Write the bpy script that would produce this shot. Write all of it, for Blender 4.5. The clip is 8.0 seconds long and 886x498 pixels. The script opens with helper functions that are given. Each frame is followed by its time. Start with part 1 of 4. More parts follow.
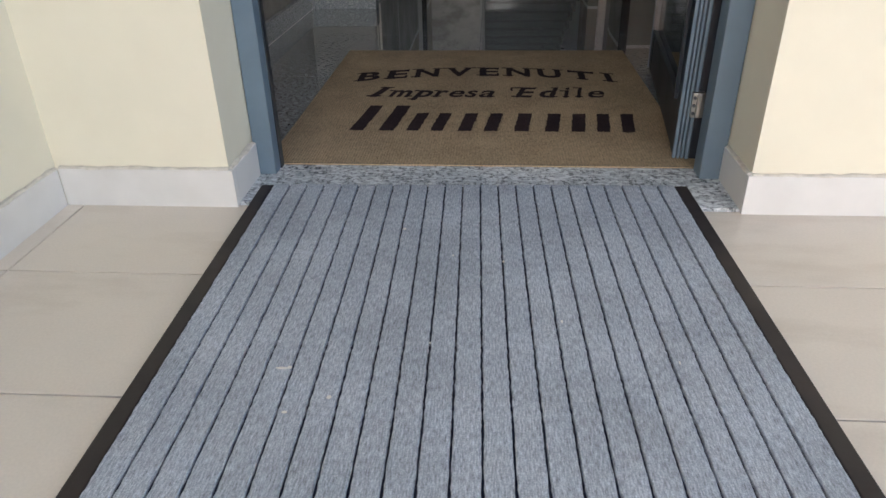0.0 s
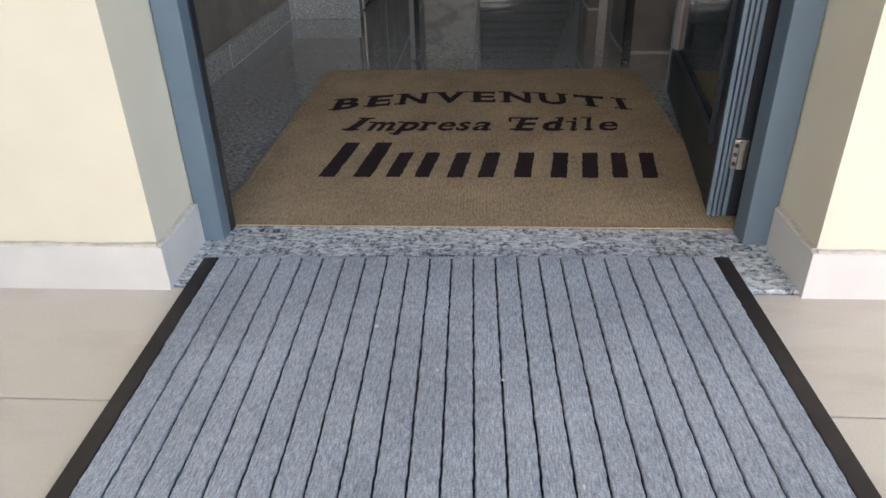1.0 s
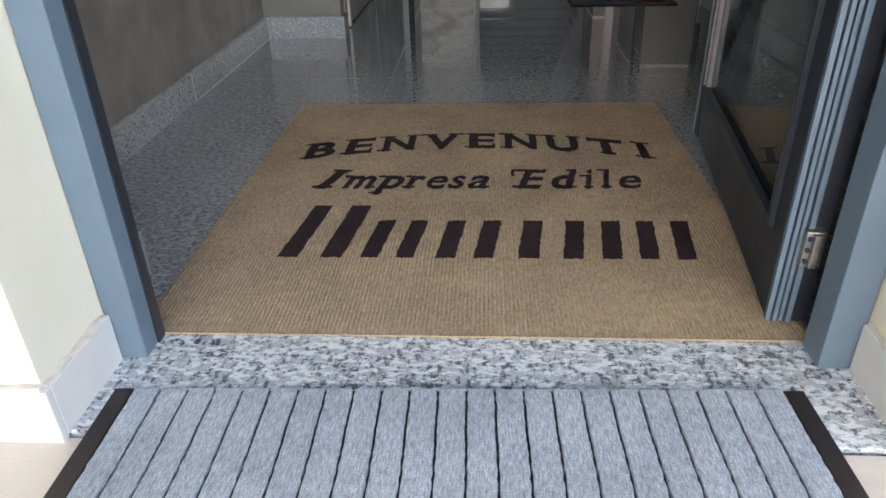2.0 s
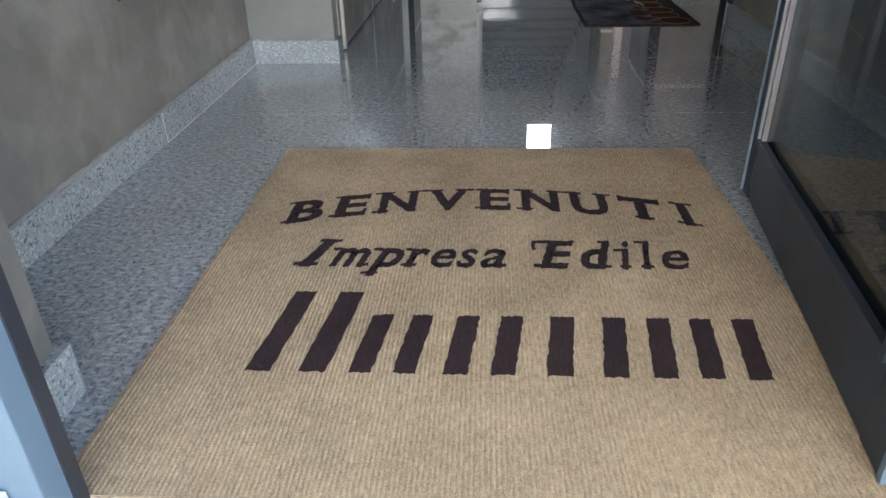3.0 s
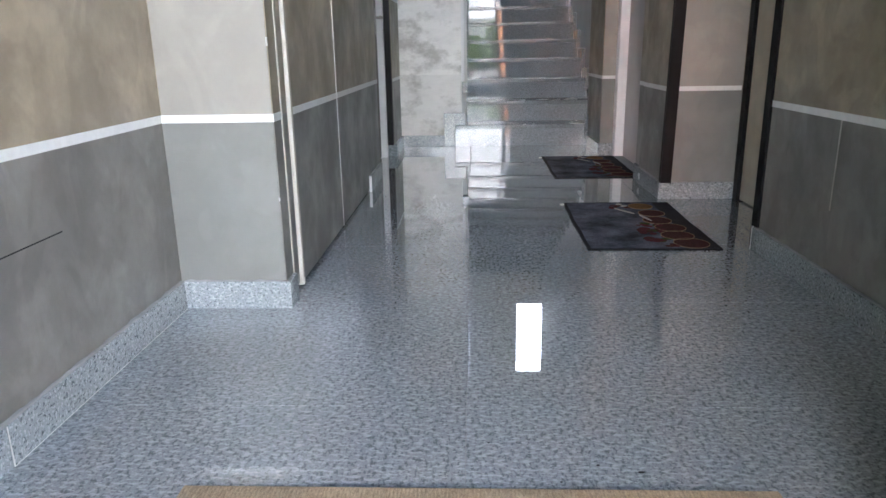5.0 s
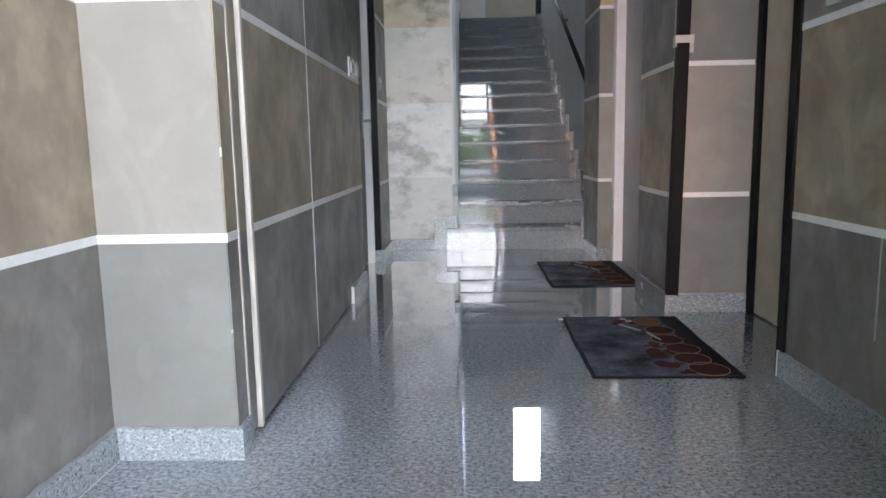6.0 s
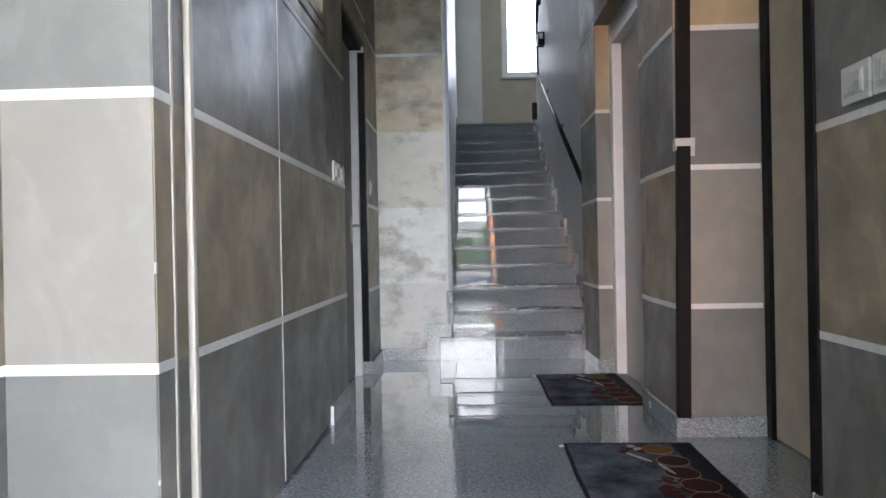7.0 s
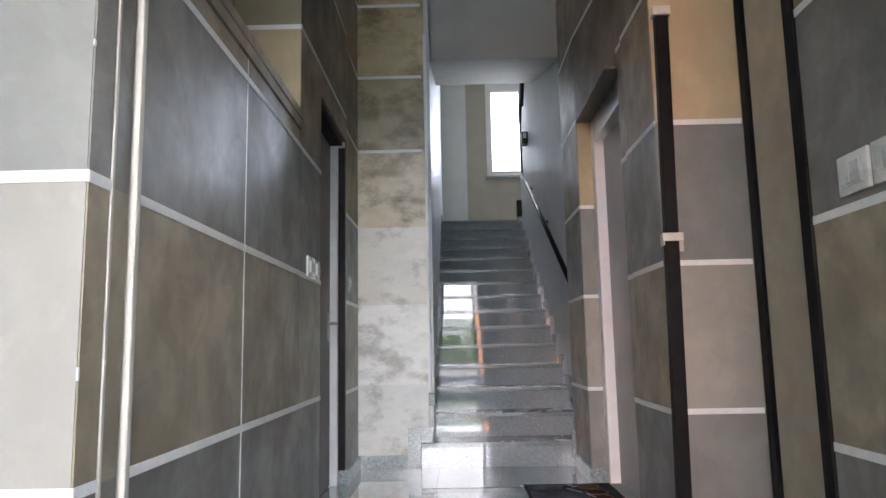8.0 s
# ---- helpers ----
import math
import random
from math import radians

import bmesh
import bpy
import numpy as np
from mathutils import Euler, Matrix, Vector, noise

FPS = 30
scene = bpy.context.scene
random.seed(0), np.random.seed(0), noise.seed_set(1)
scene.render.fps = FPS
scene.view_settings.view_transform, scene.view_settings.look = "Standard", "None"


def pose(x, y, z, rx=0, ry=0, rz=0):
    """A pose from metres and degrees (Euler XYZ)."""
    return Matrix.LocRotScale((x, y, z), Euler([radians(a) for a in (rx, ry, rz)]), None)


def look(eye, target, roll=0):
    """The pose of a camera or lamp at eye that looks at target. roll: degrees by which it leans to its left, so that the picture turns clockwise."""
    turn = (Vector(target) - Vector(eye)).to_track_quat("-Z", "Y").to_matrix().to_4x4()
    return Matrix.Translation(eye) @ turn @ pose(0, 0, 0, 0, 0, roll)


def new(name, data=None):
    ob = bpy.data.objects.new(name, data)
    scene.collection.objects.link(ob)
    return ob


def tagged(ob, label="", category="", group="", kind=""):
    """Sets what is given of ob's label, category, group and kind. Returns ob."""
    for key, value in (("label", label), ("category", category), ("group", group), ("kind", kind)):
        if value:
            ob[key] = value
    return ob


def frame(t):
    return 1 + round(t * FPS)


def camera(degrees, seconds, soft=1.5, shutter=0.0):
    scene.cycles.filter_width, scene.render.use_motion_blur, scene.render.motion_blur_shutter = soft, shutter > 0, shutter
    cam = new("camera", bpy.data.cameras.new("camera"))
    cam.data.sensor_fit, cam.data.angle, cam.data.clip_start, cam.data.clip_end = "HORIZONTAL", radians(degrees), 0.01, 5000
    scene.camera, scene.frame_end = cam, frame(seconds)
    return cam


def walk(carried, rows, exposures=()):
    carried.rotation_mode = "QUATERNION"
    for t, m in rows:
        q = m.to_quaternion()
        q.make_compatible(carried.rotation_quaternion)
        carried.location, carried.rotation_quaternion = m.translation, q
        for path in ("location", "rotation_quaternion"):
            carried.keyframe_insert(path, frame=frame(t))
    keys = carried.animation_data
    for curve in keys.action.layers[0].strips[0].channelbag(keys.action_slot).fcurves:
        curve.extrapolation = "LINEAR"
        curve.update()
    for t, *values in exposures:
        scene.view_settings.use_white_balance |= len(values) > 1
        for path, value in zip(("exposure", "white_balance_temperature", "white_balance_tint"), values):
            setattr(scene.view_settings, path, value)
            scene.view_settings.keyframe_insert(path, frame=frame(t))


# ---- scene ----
# camera and walk
cam = camera(64.9, 8.0)
PATH = [
    (0, (0.358, 0.257, 0.609), (0.232, 1.998, -0.366), -1.0),
    (0.5, (0.355, 0.429, 0.6), (0.224, 2.168, -0.379), -1.1),
    (1, (0.361, 0.577, 0.607), (0.241, 2.314, -0.378), -1.4),
    (1.5, (0.375, 0.745, 0.611), (0.253, 2.481, -0.375), -1.7),
    (3, (0.335, 1.193, 0.627), (0.215, 2.934, -0.351), -1.5),
    (3.5, (0.334, 1.332, 0.636), (0.234, 3.108, -0.278), -1.4),
    (4, (0.335, 1.491, 0.651), (0.241, 3.324, -0.143), -1.3),
    (4.5, (0.333, 1.65, 0.681), (0.24, 3.531, 0.007), -1.1),
    (6, (0.357, 2.092, 0.733), (0.285, 4.07, 0.443), -1.1),
    (6.5, (0.384, 2.221, 0.744), (0.313, 4.214, 0.599), -1.1),
    (7, (0.408, 2.334, 0.759), (0.335, 4.333, 0.756), -1.1),
    (7.5, (0.43, 2.429, 0.768), (0.364, 4.424, 0.904), -1.1),
    (8, (0.438, 2.487, 0.767), (0.406, 4.468, 1.041), -1.1),
]
EXPOSURES = [(0.0, 1.71, 6550, 12), (1.5, 2.32, 6500, 13), (3.0, 3.44, 6050, 9), (4.5, 4.1, 5780, 11), (6.0, 4.25, 5780, 13), (7.0, 4.28, 5840, 13), (8.0, 4.43, 5940, 14)]
walk(cam, [(t, look(eye, target, roll)) for t, eye, target, roll in PATH], EXPOSURES)

# world and sun: bright hazy daylight
SUN_ELEV, SUN_AZ = 35.4, 336.0
world = bpy.data.worlds.new("sky")
scene.world = world
world.use_nodes = True
wn = world.node_tree
wn.nodes.clear()
sky = wn.nodes.new("ShaderNodeTexSky")
sky.sky_type = "NISHITA"
sky.sun_disc = False
sky.sun_elevation = radians(SUN_ELEV)
sky.sun_rotation = radians(SUN_AZ)
sky.dust_density = 2.0
sky_bg = wn.nodes.new("ShaderNodeBackground")
sky_bg.inputs["Strength"].default_value = 0.15
sky_out = wn.nodes.new("ShaderNodeOutputWorld")
wn.links.new(sky.outputs[0], sky_bg.inputs[0])
wn.links.new(sky_bg.outputs[0], sky_out.inputs[0])
sun_data = bpy.data.lights.new("sun", "SUN")
sun_data.energy, sun_data.angle, sun_data.color = 5.0, radians(2), (1.0, 0.96, 0.91)
sun = new("sun", sun_data)
sun.matrix_world = look((-4, 9, 7), (0, 0, 0))


# area lamps: an added fill over the door, and daylight in the landing window
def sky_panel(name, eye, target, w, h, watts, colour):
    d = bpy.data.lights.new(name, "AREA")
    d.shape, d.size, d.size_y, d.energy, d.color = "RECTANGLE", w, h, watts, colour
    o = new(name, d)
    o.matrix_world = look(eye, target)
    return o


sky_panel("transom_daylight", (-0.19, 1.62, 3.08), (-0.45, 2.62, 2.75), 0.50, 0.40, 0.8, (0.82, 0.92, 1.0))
sky_panel("landing_daylight", (1.315, 12.44, 3.86), (1.315, 11.44, 3.66), 0.60, 1.16, 1.1, (0.96, 0.97, 0.95))



# ---- materials ----
def material(name):
    m = bpy.data.materials.new(name)
    m.use_nodes = True
    nt = m.node_tree
    return m, nt, nt.nodes["Principled BSDF"]


def node(nt, kind, **values):
    n = nt.nodes.new(kind)
    for key, value in values.items():
        n.inputs[key].default_value = value
    return n


def place(nt, stretch=(1, 1, 1)):
    """World position, stretched."""
    geo = nt.nodes.new("ShaderNodeNewGeometry")
    vm = nt.nodes.new("ShaderNodeVectorMath")
    vm.operation = "MULTIPLY"
    vm.inputs[1].default_value = stretch
    nt.links.new(geo.outputs["Position"], vm.inputs[0])
    return vm.outputs[0]


def ramp(nt, source, stops):
    r = nt.nodes.new("ShaderNodeValToRGB")
    while len(r.color_ramp.elements) < len(stops):
        r.color_ramp.elements.new(0.5)
    for e, (p, c) in zip(r.color_ramp.elements, stops):
        e.position = p
        e.color = (*c, 1) if len(c) == 3 else c
    nt.links.new(source, r.inputs[0])
    return r.outputs[0]


def noise_of(nt, vec, scale, detail=4.0, rough=0.55):
    n = node(nt, "ShaderNodeTexNoise", Scale=scale, Detail=detail, Roughness=rough)
    nt.links.new(vec, n.inputs["Vector"])
    return n.outputs["Fac"]


def mix(nt, fac, a, b, blend="MIX"):
    n = nt.nodes.new("ShaderNodeMix")
    n.data_type, n.blend_type = "RGBA", blend
    for sock, v in ((n.inputs[0], fac), (n.inputs[6], a), (n.inputs[7], b)):
        if isinstance(v, (int, float)):
            sock.default_value = v
        elif isinstance(v, tuple):
            sock.default_value = (*v, 1)
        else:
            nt.links.new(v, sock)
    return n.outputs[2]


def bump(nt, bsdf, height, strength, distance=0.002):
    b = node(nt, "ShaderNodeBump", Strength=strength, Distance=distance)
    nt.links.new(height, b.inputs["Height"])
    nt.links.new(b.outputs[0], bsdf.inputs["Normal"])


def grey(v):
    return (v, v, v)


def plain(name, colour, rough=0.5, metal=0.0, vary=0.12, scale=30.0, bumpy=0.1):
    m, nt, b = material(name)
    p = place(nt)
    f = noise_of(nt, p, scale)
    lo = tuple(c * (1 - vary) for c in colour)
    hi = tuple(min(1, c * (1 + vary)) for c in colour)
    nt.links.new(ramp(nt, f, [(0.3, lo), (0.7, hi)]), b.inputs["Base Color"])
    g = noise_of(nt, p, scale * 0.2)
    nt.links.new(ramp(nt, g, [(0.3, grey(max(0.02, rough - 0.08))), (0.7, grey(min(1, rough + 0.08)))]), b.inputs["Roughness"])
    b.inputs["Metallic"].default_value = metal
    if bumpy:
        bump(nt, b, noise_of(nt, p, scale * 8), bumpy, 0.001)
    return m


def granite(name, tones, cell, rough, flecks=(0.42, 0.58), island=0.0, bumpy=0.0, gloss=0.0):
    """Speckled stone: mid-grey ground with drawn-out dark and light crystals, finer grains and cloudy drift."""
    m, nt, b = material(name)
    p = place(nt)
    dark = noise_of(nt, place(nt, (1.0, 0.5, 0.8)), 1 / cell, 3.0, 0.6)
    light = noise_of(nt, place(nt, (0.55, 1.0, 0.8)), 0.9 / cell, 3.0, 0.6)
    fine = noise_of(nt, p, 3.2 / cell, 2.0, 0.7)
    lo, hi = flecks
    col = mix(nt, ramp(nt, dark, [(lo - 0.06, grey(1.0)), (lo + 0.04, grey(0.0))]), tones[1], tones[0])
    col = mix(nt, ramp(nt, light, [(hi - 0.05, grey(0.0)), (hi + 0.06, grey(1.0))]), col, tones[2])
    col = mix(nt, 1.0, col, ramp(nt, fine, [(0.3, grey(0.78)), (0.65, grey(1.08))]), "MULTIPLY")
    col = mix(nt, 1.0, col, ramp(nt, noise_of(nt, p, 3.0), [(0.3, grey(0.88)), (0.7, grey(1.03))]), "MULTIPLY")
    if island:
        info = nt.nodes.new("ShaderNodeObjectInfo")
        col = mix(nt, 1.0, col, ramp(nt, info.outputs["Random"], [(0, grey(1 - island)), (1, grey(1.0))]), "MULTIPLY")
    nt.links.new(col, b.inputs["Base Color"])
    smear = noise_of(nt, p, 5.0, 3.0)
    nt.links.new(ramp(nt, smear, [(0.3, grey(rough * 0.7)), (0.75, grey(rough * 1.5))]), b.inputs["Roughness"])
    b.inputs["IOR"].default_value = 1.55
    b.inputs["Coat Weight"].default_value = gloss
    b.inputs["Coat Roughness"].default_value = 0.012
    b.inputs["Coat IOR"].default_value = 1.75
    bump(nt, b, noise_of(nt, p, 1.3, 2.0), 0.03 + bumpy, 0.002)
    return m


BAND = 0.536


def stucco(name, even, odd, cloud=0.29, rough=0.38, band=BAND, shift=0.0, upper=None, upper_even=None):
    """Trowelled decorative plaster in two colours by band of height; upper colours replace them above the third."""
    m, nt, b = material(name)
    geo = nt.nodes.new("ShaderNodeNewGeometry")
    sep = nt.nodes.new("ShaderNodeSeparateXYZ")
    nt.links.new(geo.outputs["Position"], sep.inputs[0])
    k = nt.nodes.new("ShaderNodeMath")
    k.operation = "MULTIPLY_ADD"
    k.inputs[1].default_value = 0.5 / band
    k.inputs[2].default_value = 0.5 * shift / band
    nt.links.new(sep.outputs[2], k.inputs[0])
    fr = nt.nodes.new("ShaderNodeMath")
    fr.operation = "FRACT"
    nt.links.new(k.outputs[0], fr.inputs[0])
    gt = nt.nodes.new("ShaderNodeMath")
    gt.operation = "GREATER_THAN"
    gt.inputs[1].default_value = 0.5
    nt.links.new(fr.outputs[0], gt.inputs[0])
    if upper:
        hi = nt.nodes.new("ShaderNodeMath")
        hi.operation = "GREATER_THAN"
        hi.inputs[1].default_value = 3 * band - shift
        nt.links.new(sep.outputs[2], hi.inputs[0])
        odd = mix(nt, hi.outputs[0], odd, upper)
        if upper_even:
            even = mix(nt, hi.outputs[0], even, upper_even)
    base = mix(nt, gt.outputs[0], even, odd)
    p = place(nt)
    big = noise_of(nt, p, 4.2, 6.0, 0.6)
    small = noise_of(nt, p, 11.0, 5.0, 0.6)
    cl = ramp(nt, big, [(0.38, grey(1 - cloud)), (0.50, grey(1 - 0.7 * cloud)), (0.56, grey(1 - 0.35 * cloud)), (0.64, grey(1.0))])
    cs = ramp(nt, small, [(0.3, grey(1 - cloud * 0.4)), (0.7, grey(1.0))])
    col = mix(nt, 1.0, mix(nt, 1.0, base, cl, "MULTIPLY"), cs, "MULTIPLY")
    strokes = node(nt, "ShaderNodeTexNoise", Scale=5.5, Detail=5.0, Roughness=0.5, Distortion=1.4)
    nt.links.new(place(nt, (1.0, 1.0, 0.8)), strokes.inputs["Vector"])
    col = mix(nt, 1.0, col, ramp(nt, strokes.outputs["Fac"], [(0.50, grey(1.0)), (0.57, grey(1 + 0.5 * cloud)), (0.70, grey(1 + 0.7 * cloud))]), "MULTIPLY")
    nt.links.new(col, b.inputs["Base Color"])
    nt.links.new(ramp(nt, big, [(0.3, grey(rough + 0.12)), (0.7, grey(rough - 0.1))]), b.inputs["Roughness"])
    bump(nt, b, noise_of(nt, p, 9.0, 7.0, 0.68), 0.24, 0.006)
    return m


def mottled(name, low, high, split, rough=0.34):
    """Marbled plaster with smoky trowel patches: pale (light, mid, dark) up to a height, ochre above it."""
    m, nt, b = material(name)
    geo = nt.nodes.new("ShaderNodeNewGeometry")
    sep = nt.nodes.new("ShaderNodeSeparateXYZ")
    nt.links.new(geo.outputs["Position"], sep.inputs[0])
    gt = nt.nodes.new("ShaderNodeMath")
    gt.operation = "GREATER_THAN"
    gt.inputs[1].default_value = split
    nt.links.new(sep.outputs[2], gt.inputs[0])
    p = place(nt, (1, 1, 1.9))
    n1 = noise_of(nt, p, 2.1, 8.0, 0.6)
    n2 = noise_of(nt, p, 9.0, 5.0, 0.65)
    smudge = noise_of(nt, place(nt, (1.0, 1.0, 1.5)), 4.2, 6.0, 0.62)
    c_low = ramp(nt, n1, [(0.30, low[2]), (0.40, low[1]), (0.52, low[0])])
    c_high = ramp(nt, n1, [(0.33, high[2]), (0.45, high[1]), (0.6, high[0])])
    c1 = mix(nt, gt.outputs[0], c_low, c_high)
    bands = nt.nodes.new("ShaderNodeMath")
    bands.operation = "DIVIDE"
    bands.inputs[1].default_value = split
    nt.links.new(sep.outputs[2], bands.inputs[0])
    tone = ramp(nt, bands.outputs[0], [(0.0, grey(0.90)), (0.333, grey(1.0)), (0.667, (0.88, 0.845, 0.775)), (0.999, grey(1.0))])
    tone.node.color_ramp.interpolation = "CONSTANT"
    c1 = mix(nt, 1.0, c1, tone, "MULTIPLY")
    storey = nt.nodes.new("ShaderNodeMath")
    storey.operation = "MULTIPLY"
    storey.inputs[1].default_value = 0.25
    nt.links.new(sep.outputs[2], storey.inputs[0])
    high_tone = ramp(nt, storey.outputs[0], [(0.0, grey(1.0)), (0.5177, (0.66, 0.66, 0.60)), (0.6487, (0.82, 0.80, 0.66)), (0.7855, (0.70, 0.68, 0.56))])
    high_tone.node.color_ramp.interpolation = "CONSTANT"
    c1 = mix(nt, 1.0, c1, high_tone, "MULTIPLY")
    c2 = mix(nt, 1.0, ramp(nt, n2, [(0.3, grey(0.90)), (0.55, grey(1.0))]), ramp(nt, smudge, [(0.34, (0.60, 0.59, 0.56)), (0.48, grey(1.0))]), "MULTIPLY")
    nt.links.new(mix(nt, 1.0, c1, c2, "MULTIPLY"), b.inputs["Base Color"])
    b.inputs["Roughness"].default_value = rough
    bump(nt, b, n2, 0.15, 0.004)
    return m


def woven(name, colour, across, along, fleck, rough=0.95, bumpy=0.6, worn=(0.8, 1.05)):
    """Matted fibre: streaks along y, flecks and worn patches."""
    m, nt, b = material(name)
    streak = noise_of(nt, place(nt, (across, along, across)), 1.0, 3.0, 0.7)
    patch = noise_of(nt, place(nt), 6.0, 5.0, 0.65)
    fine = noise_of(nt, place(nt), 420.0, 2.0, 0.8)
    c = ramp(nt, streak, [(0.25, tuple(x * (1 - fleck) for x in colour)), (0.75, tuple(min(1, x * (1 + fleck)) for x in colour))])
    c = mix(nt, 1.0, c, ramp(nt, patch, [(0.35, grey(worn[0])), (0.68, grey(worn[1]))]), "MULTIPLY")
    c = mix(nt, 1.0, c, ramp(nt, fine, [(0.25, grey(0.6)), (0.7, grey(1.1))]), "MULTIPLY")
    nt.links.new(c, b.inputs["Base Color"])
    b.inputs["Roughness"].default_value = rough
    b.inputs["Specular IOR Level"].default_value = 0.15
    bump(nt, b, fine, bumpy, 0.002)
    return m


def glass(name, tint=(0.9, 0.96, 0.95)):
    m, nt, b = material(name)
    b.inputs["Base Color"].default_value = (*tint, 1)
    b.inputs["Transmission Weight"].default_value = 1.0
    b.inputs["Roughness"].default_value = 0.0
    b.inputs["IOR"].default_value = 1.45
    return m


def veined(name, light, dark, rough):
    """Stone-look tile: soft cloudy ground with slanting veins, different on every tile."""
    m, nt, b = material(name)
    info = nt.nodes.new("ShaderNodeObjectInfo")
    off = nt.nodes.new("ShaderNodeVectorMath")
    off.operation = "MULTIPLY_ADD"
    off.inputs[1].default_value = (7, 5, 0)
    nt.links.new(info.outputs["Random"], off.inputs[0])
    nt.links.new(place(nt, (2.2, 7.0, 1.0)), off.inputs[2])
    turn = node(nt, "ShaderNodeVectorRotate", Angle=radians(32))
    nt.links.new(off.outputs[0], turn.inputs["Vector"])
    veins = noise_of(nt, turn.outputs[0], 1.0, 7.0, 0.62)
    cloud = noise_of(nt, place(nt), 5.0, 4.0)
    col = ramp(nt, veins, [(0.34, dark), (0.46, light), (0.62, light), (0.70, tuple(c * 0.93 for c in light))])
    col = mix(nt, 1.0, col, ramp(nt, cloud, [(0.3, grey(0.93)), (0.7, grey(1.0))]), "MULTIPLY")
    col = mix(nt, 1.0, col, ramp(nt, noise_of(nt, place(nt), 240.0, 2.0), [(0.3, grey(0.95)), (0.7, grey(1.02))]), "MULTIPLY")
    nt.links.new(col, b.inputs["Base Color"])
    nt.links.new(ramp(nt, cloud, [(0.3, grey(rough - 0.08)), (0.7, grey(rough + 0.08))]), b.inputs["Roughness"])
    bump(nt, b, noise_of(nt, place(nt), 60.0), 0.04, 0.001)
    return m


M_CREAM = plain("cream_wall_paint", (0.68, 0.64, 0.52), 0.8, vary=0.03, scale=6, bumpy=0.15)
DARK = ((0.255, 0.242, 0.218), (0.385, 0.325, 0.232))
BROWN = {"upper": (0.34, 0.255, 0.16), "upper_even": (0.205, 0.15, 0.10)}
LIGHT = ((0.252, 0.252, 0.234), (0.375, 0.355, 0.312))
# the bands were set out a little differently on each stretch of wall: height of a band, shift
SETOUT_R, SETOUT_F = (0.545, 0.034), (0.522, 0.014)
M_STUCCO = stucco("dark_banded_stucco", *DARK, **BROWN)
M_STUCCO_R = stucco("dark_banded_stucco_right", *DARK, **BROWN, band=SETOUT_R[0], shift=SETOUT_R[1])
M_STUCCO_F = stucco("dark_banded_stucco_end", *DARK, **BROWN, band=SETOUT_F[0], shift=SETOUT_F[1])
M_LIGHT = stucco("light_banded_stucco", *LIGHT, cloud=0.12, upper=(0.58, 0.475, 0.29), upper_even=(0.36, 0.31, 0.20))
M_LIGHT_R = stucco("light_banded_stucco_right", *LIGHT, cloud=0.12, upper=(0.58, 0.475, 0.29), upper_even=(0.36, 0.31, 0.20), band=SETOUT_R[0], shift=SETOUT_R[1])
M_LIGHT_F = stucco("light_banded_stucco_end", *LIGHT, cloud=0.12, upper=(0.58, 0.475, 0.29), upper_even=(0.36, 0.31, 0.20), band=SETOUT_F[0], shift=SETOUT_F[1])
M_MARBLED = mottled("marbled_plaster", ((0.88, 0.868, 0.83), (0.84, 0.828, 0.79), (0.72, 0.705, 0.66)), ((0.74, 0.64, 0.46), (0.66, 0.55, 0.37), (0.36, 0.29, 0.18)), 1.551)
M_LINE = plain("white_line_paint", (0.82, 0.82, 0.80), 0.6, vary=0.05, scale=40)
M_PALE = plain("pale_grey_paint", (0.62, 0.63, 0.62), 0.5, vary=0.05, scale=5, bumpy=0.1)
M_BEIGE = plain("beige_paint", (0.40, 0.37, 0.305), 0.6, vary=0.06, scale=5, bumpy=0.1)
M_CEIL = plain("ceiling_paint", (0.66, 0.65, 0.62), 0.8, vary=0.04, scale=5)
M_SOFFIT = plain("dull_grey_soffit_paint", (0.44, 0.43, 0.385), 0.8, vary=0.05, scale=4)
M_STEEL = plain("satin_lift_steel", (0.60, 0.61, 0.63), 0.32, 0.8, vary=0.04, scale=8, bumpy=0.02)
M_FLOOR = granite("polished_grey_granite", ((0.168, 0.184, 0.196), (0.318, 0.343, 0.36), (0.46, 0.49, 0.508)), 0.0074, 0.01, (0.465, 0.545), 0.02, gloss=1.0)
M_STEP = granite("step_granite", ((0.18, 0.20, 0.218), (0.30, 0.333, 0.36), (0.385, 0.423, 0.452)), 0.0046, 0.012, (0.43, 0.58), 0.03, bumpy=-0.024)
# honed treads; nosing shadow and dark reflections are put into the darker tones
M_TREAD = granite("honed_shaded_tread_granite", ((0.13, 0.145, 0.158), (0.235, 0.262, 0.284), (0.32, 0.352, 0.378)), 0.0046, 0.22, (0.43, 0.58), 0.03, bumpy=-0.026)
M_STEP.node_tree.nodes["Principled BSDF"].inputs["IOR"].default_value = 1.46
M_SKIRT = granite("granite_skirting", ((0.11, 0.125, 0.135), (0.325, 0.355, 0.37), (0.49, 0.52, 0.53)), 0.005, 0.2, (0.42, 0.57), 0.05)
M_THRESH = granite("threshold_granite", ((0.085, 0.095, 0.11), (0.44, 0.48, 0.51), (0.74, 0.78, 0.80)), 0.0066, 0.35, (0.47, 0.53), 0.0)
M_GROUT = plain("pale_grout", (0.58, 0.58, 0.56), 0.9, vary=0.2, scale=40)
M_JOINT = plain("grey_grout", (0.30, 0.30, 0.30), 0.9, vary=0.1)
M_TILE = veined("porch_tile", (0.635, 0.575, 0.50), (0.575, 0.51, 0.435), 0.40)
M_TILE_JOINT = plain("porch_grout", (0.42, 0.37, 0.31), 0.9)
